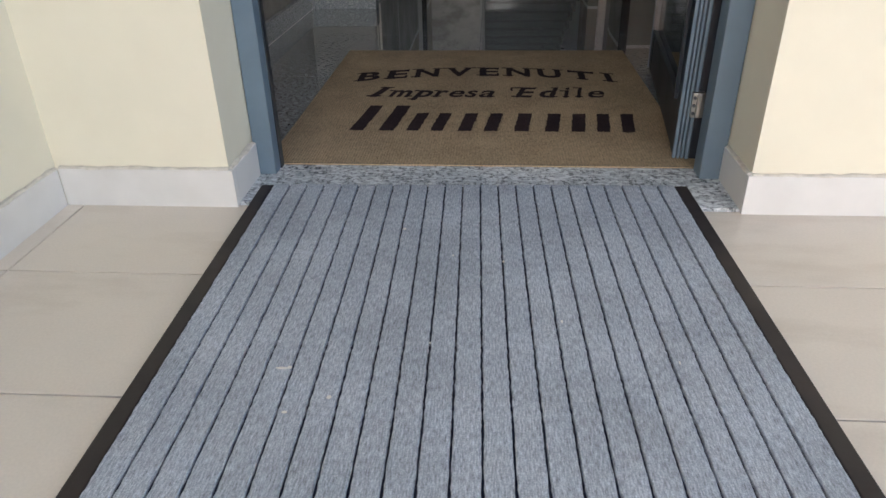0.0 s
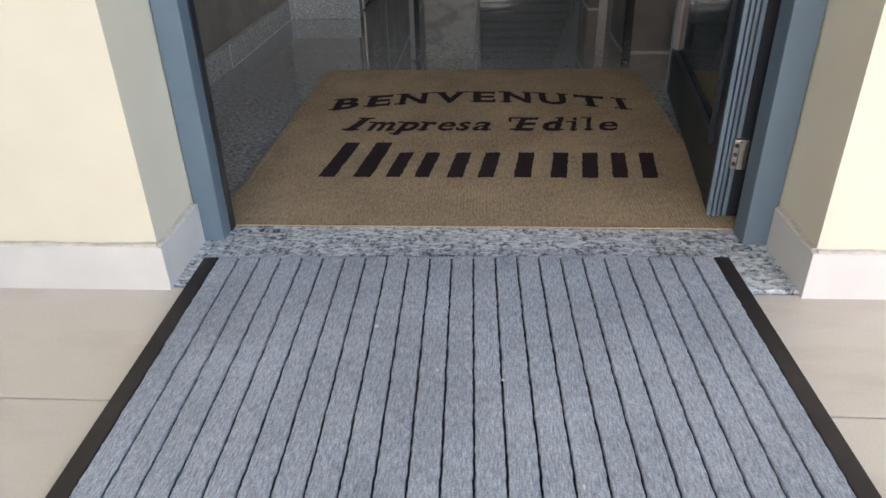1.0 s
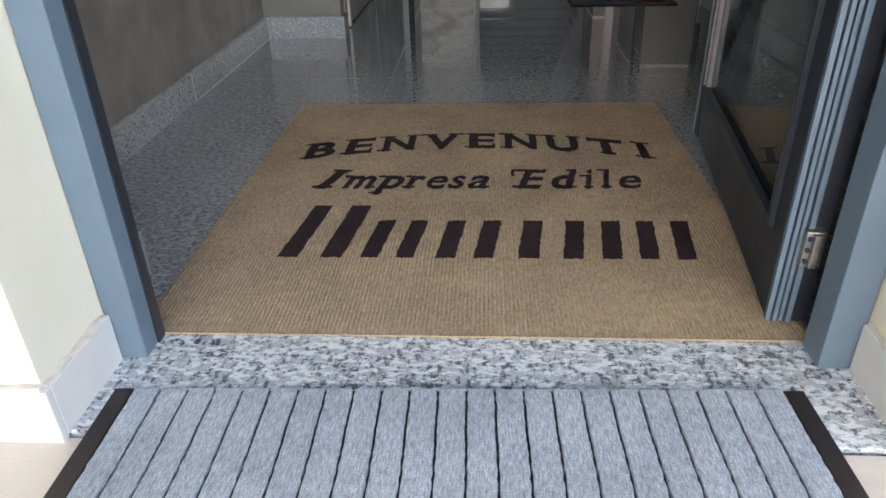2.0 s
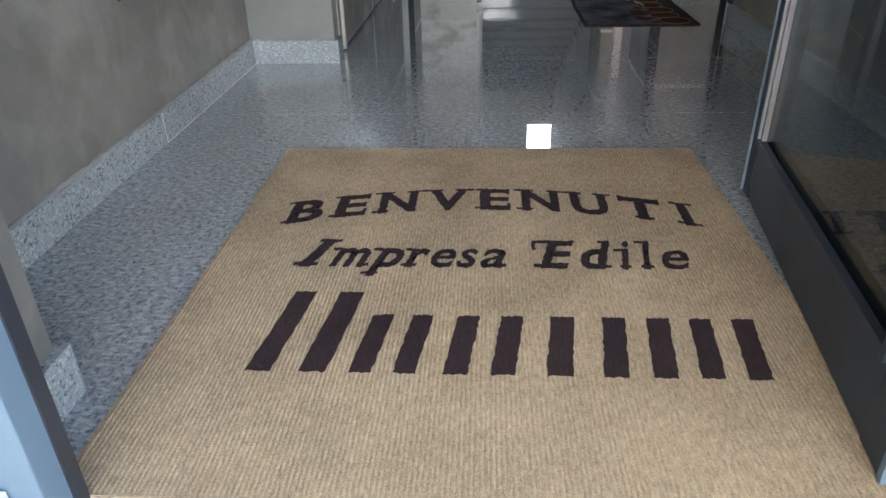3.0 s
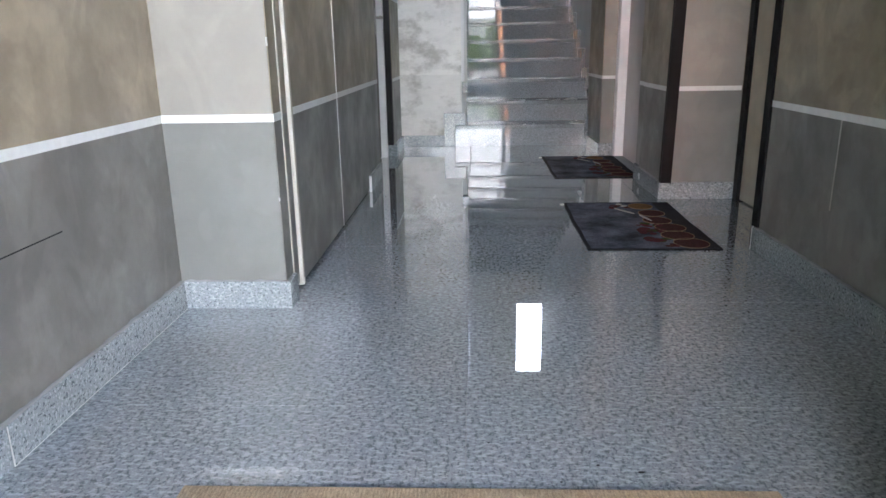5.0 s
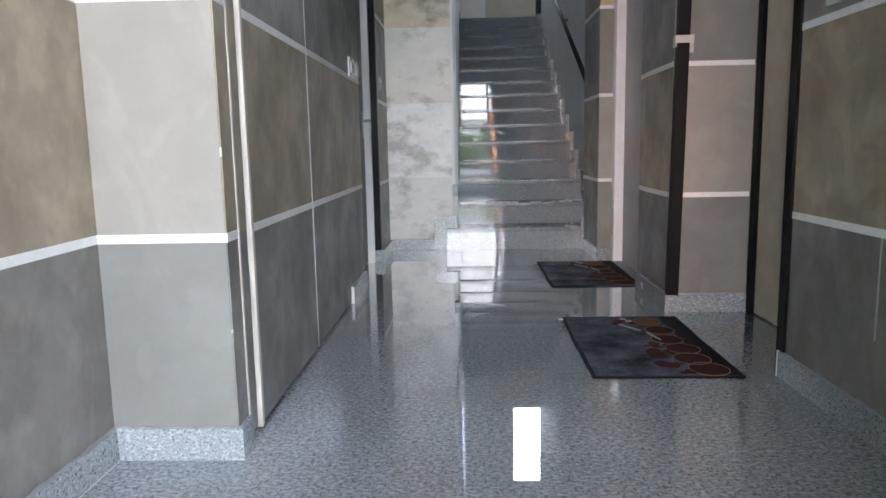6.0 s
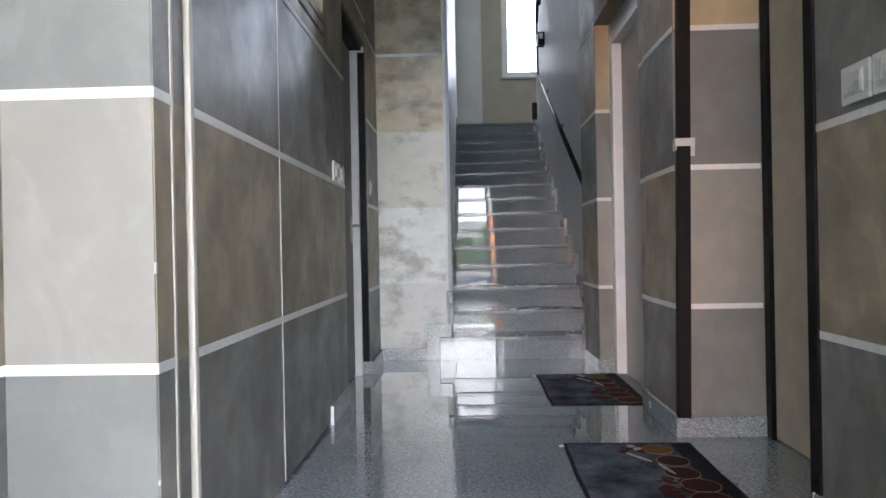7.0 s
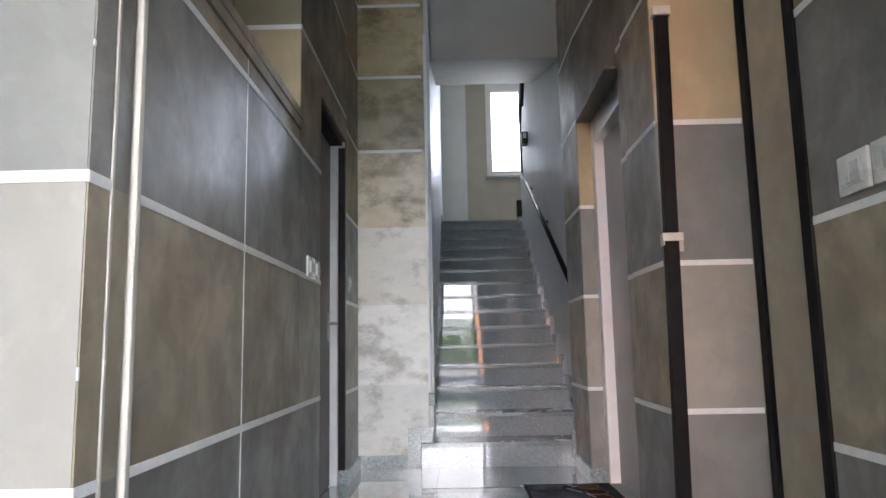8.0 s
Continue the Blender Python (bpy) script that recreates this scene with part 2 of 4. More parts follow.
M_BASEB = plain("baseboard_tile", (0.60, 0.59, 0.575), 0.35, vary=0.06, scale=8, bumpy=0.03)
M_CAULK = plain("rough_plaster_seam", (0.55, 0.52, 0.46), 0.95, vary=0.15, scale=60, bumpy=0.6)
M_FRAME = plain("blue_grey_aluminium", (0.115, 0.165, 0.215), 0.42, vary=0.06, scale=12, bumpy=0.03)
# the shade on the open leaf's faces is put into this darker metal colour
M_LEAF_SHADE = plain("shaded_leaf_aluminium", (0.03, 0.037, 0.048), 0.42, vary=0.06, scale=12, bumpy=0.03)
M_FRAME_DARK = plain("dark_blue_aluminium", (0.022, 0.026, 0.034), 0.35, vary=0.1, scale=12)
M_CHROME = plain("worn_steel", (0.36, 0.35, 0.32), 0.4, 1.0, vary=0.1, scale=80)
M_ALU = plain("bare_aluminium_bead", (0.22, 0.235, 0.245), 0.42, 0.5, vary=0.06, scale=40)
M_GLASS = glass("door_glass", (0.46, 0.55, 0.60))
M_PANE = glass("window_pane", (0.97, 0.98, 0.98))
M_COIR = woven("coir_fibre", (0.435, 0.333, 0.216), 260.0, 60.0, 0.35)
M_COIR_INK = woven("dark_brown_fibre_print", (0.038, 0.024, 0.026), 260.0, 60.0, 0.3)
M_RIB = woven("grey_ribbed_carpet", (0.41, 0.45, 0.505), 420.0, 75.0, 0.5)
M_GROOVE = plain("navy_groove", (0.012, 0.014, 0.03), 0.9)
M_RUBBER = plain("black_rubber_edging", (0.016, 0.011, 0.011), 0.6, vary=0.3, scale=25, bumpy=0.2)
M_WHITE = plain("white_frame_paint", (0.82, 0.82, 0.82), 0.4, vary=0.04, scale=10)
M_BLACK = plain("black_frame_paint", (0.010, 0.008, 0.008), 0.55, vary=0.2, scale=15)
M_BROWN_DOOR = plain("taupe_door_veneer", (0.12, 0.10, 0.085), 0.4, vary=0.1, scale=9)
M_TAUPE = plain("light_taupe_door_veneer", (0.58, 0.50, 0.37), 0.4, vary=0.1, scale=9)
M_GREY_DOOR = plain("pinkish_grey_door_panel", (0.42, 0.38, 0.37), 0.35, vary=0.06, scale=8)
M_PLASTIC = plain("white_switch_plastic", (0.72, 0.72, 0.68), 0.3, vary=0.03, scale=30, bumpy=0.0)
M_PLASTIC_GREY = plain("grey_switch_key", (0.55, 0.56, 0.54), 0.3, vary=0.03, scale=30, bumpy=0.0)
M_TAPE = plain("paper_tape", (0.62, 0.60, 0.54), 0.7, vary=0.08, scale=50)
M_SLATE = woven("slate_print_pile", (0.075, 0.08, 0.10), 200.0, 60.0, 0.4, worn=(0.3, 2.0))
M_MAT_EDGE = plain("black_mat_border", (0.012, 0.011, 0.012), 0.8, vary=0.2)
M_SPICE = woven("rust_print_pile", (0.062, 0.020, 0.016), 200.0, 80.0, 0.4)
M_OCHRE = woven("ochre_print_pile", (0.19, 0.10, 0.035), 200.0, 80.0, 0.3)
M_RED = woven("red_print_pile", (0.085, 0.018, 0.022), 200.0, 80.0, 0.4)
M_RIM = woven("cream_rim_print_pile", (0.27, 0.19, 0.11), 200.0, 80.0, 0.3)
M_PALEPRINT = woven("pale_print_pile", (0.42, 0.40, 0.36), 200.0, 80.0, 0.2)
M_GREENPRINT = woven("olive_print_pile", (0.045, 0.055, 0.018), 200.0, 80.0, 0.3)
M_RAIL = plain("dark_handrail_metal", (0.03, 0.028, 0.028), 0.35, 0.5, vary=0.2)
M_GROUND = plain("courtyard_paving", (0.30, 0.285, 0.26), 0.9, vary=0.2, scale=2, bumpy=0.3)
M_YARD_WALL = plain("white_render", (0.85, 0.85, 0.84), 0.9, vary=0.06, scale=1.5)
M_TERRA = plain("orange_house_render", (0.84, 0.36, 0.16), 0.9, vary=0.08, scale=1.5)
M_TERRA_PAVING = plain("terracotta_paving", (0.62, 0.27, 0.12), 0.85, vary=0.15, scale=3, bumpy=0.2)
M_FOLIAGE = plain("shrub_leaf", (0.09, 0.15, 0.035), 0.5, vary=0.4, scale=9, bumpy=0.0)
M_STEM = plain("shrub_bark", (0.13, 0.09, 0.06), 0.9)
M_PLINTH = plain("dull_green_plinth_paint", (0.30, 0.32, 0.29), 0.8, vary=0.2, scale=2)
M_TRIM = plain("cream_edge_trim", (0.56, 0.53, 0.46), 0.75, vary=0.05, scale=20)
for _m in (M_LEAF_SHADE, M_BLACK, M_MAT_EDGE, M_RAIL):
    _m.node_tree.nodes["Principled BSDF"].inputs["Specular IOR Level"].default_value = 0.2
M_CRACK = plain("dark_crack", (0.02, 0.02, 0.02), 0.9)


# ---- mesh helpers ----
def box(bm, x0, x1, y0, y1, z0, z1, bevel=0.0):
    vs = [bm.verts.new((x, y, z)) for z in (z0, z1) for x, y in ((x0, y0), (x1, y0), (x1, y1), (x0, y1))]
    fs = [(3, 2, 1, 0), (4, 5, 6, 7), (0, 1, 5, 4), (1, 2, 6, 5), (2, 3, 7, 6), (3, 0, 4, 7)]
    faces = [bm.faces.new([vs[i] for i in f]) for f in fs]
    if bevel:
        edges = list({e for f in faces for e in f.edges})
        bmesh.ops.bevel(bm, geom=edges, offset=bevel, segments=2, profile=0.6, affect="EDGES")
    return bm


def boxes(*rows, bevel=0.0):
    bm = bmesh.new()
    for r in rows:
        box(bm, *r, bevel=bevel)
    return bm


def mesh_of(bm, name, mat):
    bmesh.ops.recalc_face_normals(bm, faces=bm.faces)
    me = bpy.data.meshes.new(name)
    bm.to_mesh(me)
    bm.free()
    me.materials.append(mat)
    return me


def part(name, bm, mat, parent=None, label="", smooth=False):
    me = mesh_of(bm, name, mat)
    if smooth:
        for p in me.polygons:
            p.use_smooth = True
    ob = new(name, me)
    if parent is not None:
        ob.parent = parent
    if label:
        ob["label"] = label
    return ob


def thing(name, label, category, group="", at=None):
    e = new(name)
    if at is not None:
        e.matrix_world = at
    return tagged(e, label, category, group)


def fixed(name, bm, mat, label, category):
    return tagged(part(name, bm, mat), label, category, kind="structure")


def disc(bm, cx, cy, z0, z1, r, n=24, sx=1.0, sy=1.0):
    lo = [bm.verts.new((cx + r * sx * math.cos(2 * math.pi * i / n), cy + r * sy * math.sin(2 * math.pi * i / n), z0)) for i in range(n)]
    hi = [bm.verts.new((v.co.x, v.co.y, z1)) for v in lo]
    bm.faces.new(hi)
    bm.faces.new(lo[::-1])
    for i in range(n):
        bm.faces.new((lo[i], lo[(i + 1) % n], hi[(i + 1) % n], hi[i]))
    return bm


def ring(bm, cx, cy, z0, z1, r0, r1, n=28, sx=1.0, sy=1.0):
    loops = []
    for r, z in ((r0, z0), (r0, z1), (r1, z1), (r1, z0)):
        loops.append([bm.verts.new((cx + r * sx * math.cos(2 * math.pi * i / n), cy + r * sy * math.sin(2 * math.pi * i / n), z)) for i in range(n)])
    for a in range(4):
        b = (a + 1) % 4
        for i in range(n):
            j = (i + 1) % n
            bm.faces.new((loops[a][i], loops[a][j], loops[b][j], loops[b][i]))
    return bm


def tube(bm, a, b, r, n=12):
    a, b = Vector(a), Vector(b)
    m = Matrix.Translation((a + b) / 2) @ (b - a).to_track_quat("Z", "Y").to_matrix().to_4x4()
    bmesh.ops.create_cone(bm, cap_ends=True, segments=n, radius1=r, radius2=r, depth=(b - a).length, matrix=m)
    return bm


# ---- setting: outside ----
CEIL, TOP, CT = 3.45, 5.3, 1.76
STAIR_R, LAND_Y = 1.268, 12.35
fixed("ground", boxes((-200, 200, -200, 1.4, -0.06, -0.03)), M_GROUND, "pale grey courtyard paving around the porch", "ground")
porch_floor = fixed("porch_floor", boxes((-2.34, 3.0, -2.2, 1.512, -0.03, -0.004)), M_TILE_JOINT, "beige stoneware tile floor of the porch with thin grout lines", "floor")
fixed("wall_porch_side", boxes((-0.72, -0.517, -0.80, 1.515, -0.03, 3.5)), M_CREAM, "cream painted side wall of the porch", "wall")
fixed("wall_front_left", boxes((-0.70, -0.158, 1.515, 1.70, -0.03, 2.84), (-0.70, -0.48, 1.515, 1.70, 2.84, 3.32), (-0.70, -0.158, 1.515, 1.70, 3.32, 3.5)), M_CREAM, "cream painted wall beside the entrance door", "wall")
fixed("wall_front_side", boxes((-4.0, -0.72, 1.515, 1.70, -0.03, 3.5)), M_CREAM, "cream painted outer wall of the house", "wall")
fixed("wall_front_right", boxes((0.857, 4.0, 1.515, 1.70, -0.03, 3.5)), M_CREAM, "cream painted wall beside the entrance door", "wall")
fixed("wall_front_above", boxes((-0.158, 0.857, 1.515, 1.70, 2.16, 2.84), (0.10, 0.857, 1.515, 1.70, 2.84, 3.32), (-0.158, 0.857, 1.515, 1.70, 3.32, 3.5)), M_CREAM, "cream painted wall over the entrance door", "wall")
fixed("threshold", boxes((-0.157, 0.856, 1.520, 1.722, -0.03, 0.004), bevel=0.002), M_THRESH, "black and white speckled granite door threshold", "threshold")
BH = 0.079
for rows, nm in (
    (((-0.505, -0.147, 1.503, 1.515, -0.002, BH),), "porch wall"),
    (((-0.517, -0.505, -0.80, 1.503, -0.002, BH),), "porch side wall"),
    (((-0.158, -0.147, 1.515, 1.662, 0.003, BH),), "door reveal"),
    (((0.848, 3.0, 1.503, 1.515, -0.002, BH),), "porch wall"),
    (((0.848, 0.857, 1.515, 1.662, 0.003, BH),), "door reveal"),
):
    fixed("baseboard", boxes(*rows, bevel=0.0015), M_BASEB, "pale beige tile baseboard along the " + nm, "baseboard")


def seam(x0, y0, x1, y1, z, seed):
    """An uneven bead of plaster along a baseboard's top."""
    rnd = random.Random(seed)
    bm = bmesh.new()
    n = max(6, int(math.hypot(x1 - x0, y1 - y0) / 0.02))
    dx, dy = (x1 - x0), (y1 - y0)
    ln = math.hypot(dx, dy)
    nx, ny = -dy / ln, dx / ln
    prev = None
    for i in range(n + 1):
        f = i / n
        w, h = 0.003 + rnd.random() * 0.004, 0.001 + rnd.random() * 0.0035
        cx, cy = x0 + dx * f, y0 + dy * f
        loop = [bm.verts.new((cx + nx * a, cy + ny * a, z + b)) for a, b in ((-w, -0.001), (-w * 0.4, h), (w, h * 1.2), (w, -0.001))]
        if prev:
            for k in range(4):
                bm.faces.new((prev[k], prev[(k + 1) % 4], loop[(k + 1) % 4], loop[k]))
        else:
            bm.faces.new(loop[::-1])
        prev = loop
    bm.faces.new(prev)
    return bm


for a in ((-0.505, 1.509, -0.155, 1.509), (-0.511, -0.79, -0.511, 1.505), (-0.153, 1.515, -0.153, 1.66), (0.857, 1.509, 1.9, 1.509), (0.853, 1.66, 0.853, 1.515)):
    fixed("trim", seam(*a, BH, int(a[0] * 1000) + 7), M_CAULK, "rough plaster seam on top of the baseboard", "trim")

# roof out of view, added to keep the porch darker than the yard
fixed("porch_roof", boxes((-2.4, 3.2, -0.5, 1.70, 3.5, 3.65)), M_CEIL, "unseen plain pale roof added to shade the porch", "ceiling")

# unseen plinth, added so that the lower risers mirror less white
fixed("plinth_across_yard", boxes((-14, 16, -9.995, -9.9, -0.03, 1.7)), M_PLINTH, "unseen dull green plinth added to dim the foot of the yard wall", "wall")
fixed("facade_across_yard", boxes((-3.1, -1.15, -9.98, -9.5, -0.03, 1.95)), M_TERRA, "sunlit orange rendered low house wall across the yard", "wall")
fixed("terrace_across_yard", boxes((-3.1, -1.2, -9.5, -3.2, -0.03, -0.012)), M_TERRA_PAVING, "sunlit terracotta paving before the orange wall", "pavement")
# unseen white wall, added to bounce sunlight through the door
fixed("wall_across_yard", boxes((-14, 16, -10.4, -10.0, -0.03, 7.0)), M_YARD_WALL, "unseen white rendered wall added across the yard to bounce sun indoors", "wall")

# leafy shrubs along the wall across the yard, seen only in the polished risers
def shrub(x, y, tall, wide, seed):
    rnd = random.Random(seed)
    t = thing("shrub", "bushy green shrub before the wall across the yard", "shrub", "shrubs across the yard", pose(x, y, -0.03))
    stems = bmesh.new()
    for _ in range(6):
        tube(stems, (rnd.uniform(-0.05, 0.05), rnd.uniform(-0.05, 0.05), 0.0), (rnd.uniform(-0.6, 0.6) * wide, rnd.uniform(-0.3, 0.3) * wide, tall * rnd.uniform(0.5, 0.9)), 0.012, 6)
    part("stems", stems, M_STEM, t)
    verts, faces = [], []
    for _ in range(1500):
        h = rnd.random() ** 0.8
        r = wide * (0.55 + 0.45 * math.sin(math.pi * h)) * math.sqrt(rnd.random()) * rnd.uniform(0.75, 1.1)
        a = rnd.uniform(0, 2 * math.pi)
        c = Vector((r * math.cos(a), r * 0.5 * math.sin(a), 0.08 + tall * h))
        u = Vector((rnd.gauss(0, 1), rnd.gauss(0, 1), rnd.gauss(0, 1))).normalized()
        w = u.cross(Vector((rnd.gauss(0, 1), rnd.gauss(0, 1), rnd.gauss(0, 1)))).normalized()
        n, l = len(verts), rnd.uniform(0.03, 0.06)
        verts += [c - u * l, c + w * l * 0.45, c + u * l, c - w * l * 0.45]
        faces.append((n, n + 1, n + 2, n + 3))
    me = bpy.data.meshes.new("leaves")
    me.from_pydata(verts, [], faces)
    me.materials.append(M_FOLIAGE)
    leaves = new("leaves", me)
    leaves.parent = t


for x, tall, wide, seed in ((-0.35, 1.35, 0.42, 1), (0.35, 1.05, 0.38, 2), (1.15, 1.5, 0.5, 3), (2.1, 1.2, 0.45, 4)):
    shrub(x, -9.45, tall, wide, seed)

# stands out of view, added to block the sun before the landing window
fixed("wall_outer_wing", boxes((0.50, 0.72, LAND_Y + 0.2, 17.5, -0.03, 8.0)), M_YARD_WALL, "unseen white rendered wall added to keep direct sun out of the landing window", "wall")

# ---- setting: hall ----
floor = fixed("floor", boxes((-0.52, 2.0, 1.722, 11.0, -0.04, -0.003)), M_JOINT, "polished grey speckled granite slab floor of the hall", "floor")
fixed("ceiling", boxes((-0.7, 1.8, 1.70, 7.42, CEIL, CEIL + 0.15)), M_CEIL, "plain pale painted hall ceiling", "ceiling")


def wall(name, rows, mat=None, label="grey and brown banded stucco wall of the hall"):
    return fixed(name, boxes(*rows), mat or M_STUCCO, label, "wall")


wall("wall_inner_left", [(-0.70, -0.225, 1.703, 1.89, -0.03, 2.84), (-0.70, -0.48, 1.703, 1.89, 2.84, 3.32), (-0.70, -0.225, 1.703, 1.89, 3.32, CEIL)])
wall("wall_inner_right", [(0.93, 1.60, 1.703, 1.89, -0.03, CEIL)])
wall("wall_inner_above", [(-0.225, 0.93, 1.703, 1.89, 2.22, 2.84), (0.10, 0.93, 1.703, 1.89, 2.84, 3.32), (-0.225, 0.93, 1.703, 1.89, 3.32, CEIL)])
wall("wall_left_entry", [(-0.70, -0.50, 1.89, 5.33, -0.03, CEIL)])
wall("wall_left_pilaster", [(-0.50, -0.196, 3.662, 3.736, -0.03, CEIL)], None, "stucco pilaster with grey and beige bands")
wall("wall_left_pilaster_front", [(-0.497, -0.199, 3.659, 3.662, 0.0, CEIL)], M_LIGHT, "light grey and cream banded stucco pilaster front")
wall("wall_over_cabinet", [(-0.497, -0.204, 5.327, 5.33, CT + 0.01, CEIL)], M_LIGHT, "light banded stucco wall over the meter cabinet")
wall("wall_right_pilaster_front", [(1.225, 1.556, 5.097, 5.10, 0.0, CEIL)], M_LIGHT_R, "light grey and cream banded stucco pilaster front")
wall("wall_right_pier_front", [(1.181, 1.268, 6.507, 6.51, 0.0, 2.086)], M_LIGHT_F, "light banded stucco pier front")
wall("wall_left_middle", [(-0.70, -0.201, 5.33, 5.78, -0.03, CEIL), (-0.70, -0.201, 5.78, 6.56, 2.0, CEIL), (-0.70, -0.40, 5.78, 6.56, -0.03, 2.0)])
wall("wall_left_end", [(-0.70, -0.201, 6.56, 7.06, -0.03, CEIL)], M_STUCCO_F)
wall("wall_stair_spine", [(-0.70, 0.252, 7.06, 7.16, -0.03, TOP)], M_MARBLED, "cream marbled plaster wall beside the stairs")
wall("wall_stair_left", [(-0.70, 0.284, 7.16, LAND_Y, -0.03, TOP)], M_PALE, "plain pale grey wall along the stairs")
wall("wall_right_entry", [(1.333, 1.60, 1.89, 4.21, -0.03, CEIL)], M_STUCCO_R)
wall("wall_right_over_door", [(1.333, 1.60, 4.21, 5.10, 2.46, CEIL), (1.60, 1.75, 4.0, 5.3, -0.03, CEIL)], M_STUCCO_R)
wall("wall_right_pilaster", [(1.222, 1.60, 5.10, 5.55, -0.03, CEIL)], M_STUCCO_R, "stucco pilaster with grey and beige bands")
wall("wall_right_set_back", [(1.232, 1.60, 5.55, 5.68, -0.03, CEIL), (1.42, 1.60, 5.68, 6.51, -0.03, 2.10)], M_STUCCO_R)
wall("wall_right_pier", [(1.178, 1.60, 6.51, 7.06, -0.03, CEIL), (1.178, STAIR_R, 6.51, 7.06, CEIL, TOP)], M_STUCCO_F)
bm = boxes((1.178, 1.60, 5.66, 6.51, 2.088, CEIL))
for v in bm.verts:
    if v.co.x < 1.3 and v.co.y < 6:
        v.co.x = 1.234
fixed("wall_lift_lintel", bm, M_STUCCO_F, "grey and brown banded stucco wall of the hall over the lift door", "wall")
wall("wall_stair_right", [(STAIR_R, 1.60, 7.06, 10.85, -0.03, TOP)], M_PALE, "plain pale grey wall along the stairs")
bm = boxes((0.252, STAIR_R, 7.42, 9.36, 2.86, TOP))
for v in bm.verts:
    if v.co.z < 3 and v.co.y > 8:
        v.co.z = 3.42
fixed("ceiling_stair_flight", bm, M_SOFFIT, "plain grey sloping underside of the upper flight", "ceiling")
wall("wall_landing_end", [(0.252, 0.648, LAND_Y, LAND_Y + 0.2, 1.0, TOP)], M_PALE, "pale grey landing wall")
wall("wall_landing_window", [(0.648, 0.940, LAND_Y, LAND_Y + 0.2, 1.0, TOP), (0.940, 1.70, LAND_Y, LAND_Y + 0.2, 1.0, 3.18), (0.940, 1.70, LAND_Y, LAND_Y + 0.2, 4.62, TOP), (1.70, 2.6, LAND_Y, LAND_Y + 0.2, 1.0, TOP)], M_BEIGE, "beige landing wall with a window")
wall("wall_landing_side", [(2.4, 2.6, 10.85, LAND_Y, 1.0, TOP), (1.60, 2.6, 10.7, 10.85, 1.0, TOP)], M_BEIGE, "beige side wall of the landing")
fixed("ceiling_stairs", boxes((0.252, 2.6, 7.06, LAND_Y + 0.2, TOP, TOP + 0.15)), M_CEIL, "plain ceiling over the stairs", "ceiling")

# white lines between the bands of paint
LW, LP = 0.0105, 0.0022


def line_y(x, y0, y1, z, side):
    """A line on a wall that faces along x."""
    xa, xb = (x, x + LP) if side > 0 else (x - LP, x)
    fixed("trim", boxes((xa, xb, y0, y1, z - LW, z + LW)), M_LINE, "white painted line between two bands", "trim")


def line_x(x0, x1, y, z):
    fixed("trim", boxes((x0, x1, y - LP, y, z - LW, z + LW)), M_LINE, "white painted line between two bands", "trim")


def lintel_line(z):
    """A line on the slightly turned wall over the lift door."""
    bm = boxes((0, LP, 0, 0.848, z - LW, z + LW))
    bmesh.ops.transform(bm, matrix=Matrix.Translation((1.2318, 5.662, 0)) @ Matrix.Rotation(math.atan2(0.056, 0.848), 4, "Z"), verts=bm.verts)
    fixed("trim", bm, M_LINE, "white painted line between two bands", "trim")


for k in range(1, 7):
    z = k * BAND
    if z < CEIL - 0.02:
        line_y(-0.50, 1.89, 3.662 if k < 4 else 5.33, z, 1)
        line_x(-0.498, -0.1935, 3.659, z)
        line_y(-0.196, 3.662, 3.736, z, 1)
        line_y(-0.201, 5.33, 5.78 if z < 2.0 else 6.56, z, 1)
        if z > 2.0:
            line_x(-0.498, -0.201, 5.327, z)
    z = k * SETOUT_R[0] - SETOUT_R[1]
    if z < CEIL - 0.02:
        line_y(1.333, 1.89, 4.21, z, -1)
        line_x(1.272 if z < 2.02 else 1.222, 1.553 if z < 2.45 else 1.333, 5.097, z)
        line_y(1.222, 5.10, 5.55, z, -1)
        line_y(1.232, 5.55, 5.68, z, -1)
    z = k * SETOUT_F[0] - SETOUT_F[1]
    line_y(-0.201, 6.56, 7.06, z, 1)
    if z > 1.6:
        line_x(-0.199, 0.235, 7.06, z)
    line_y(1.178, 6.51, 7.06, z, -1)
    if z > 2.09:
        lintel_line(z)
    if z < 2.09:
        line_x(1.176, 1.262, 6.507, z)

# granite skirting
SK = 0.08


def skirt(*r):
    fixed("baseboard", boxes(r, bevel=0.0015), M_SKIRT, "speckled grey granite skirting strip", "baseboard")


skirt(-0.50, -0.487, 1.905, 2.86, 0, SK)
skirt(-0.50, -0.487, 2.862, 3.649, 0, SK)
skirt(-0.50, -0.183, 3.649, 3.662, 0, SK)
skirt(-0.196, -0.183, 3.662, 3.735, 0, SK)
skirt(-0.225, -0.210, 1.735, 1.905, 0, SK)
skirt(-0.487, -0.225, 1.89, 1.905, 0, SK)
skirt(-0.201, -0.188, 5.335, 5.775, 0, SK)
skirt(-0.201, -0.182, 6.562, 7.045, 0, SK)
skirt(-0.29, -0.182, 6.547, 6.561, 0, SK)
skirt(-0.182, 0.12, 7.047, 7.06, 0, SK)
skirt(0.12, 0.203, 7.03, 7.06, 0, 0.243)
skirt(0.203, 0.282, 7.03, 7.058, 0.157, 0.243)
skirt(1.32, 1.333, 1.905, 4.235, 0, SK)
skirt(1.209, 1.56, 5.087, 5.10, 0, SK)
skirt(1.209, 1.222, 5.10, 5.55, 0, SK)
skirt(1.219, 1.232, 5.55, 5.67, 0, SK)
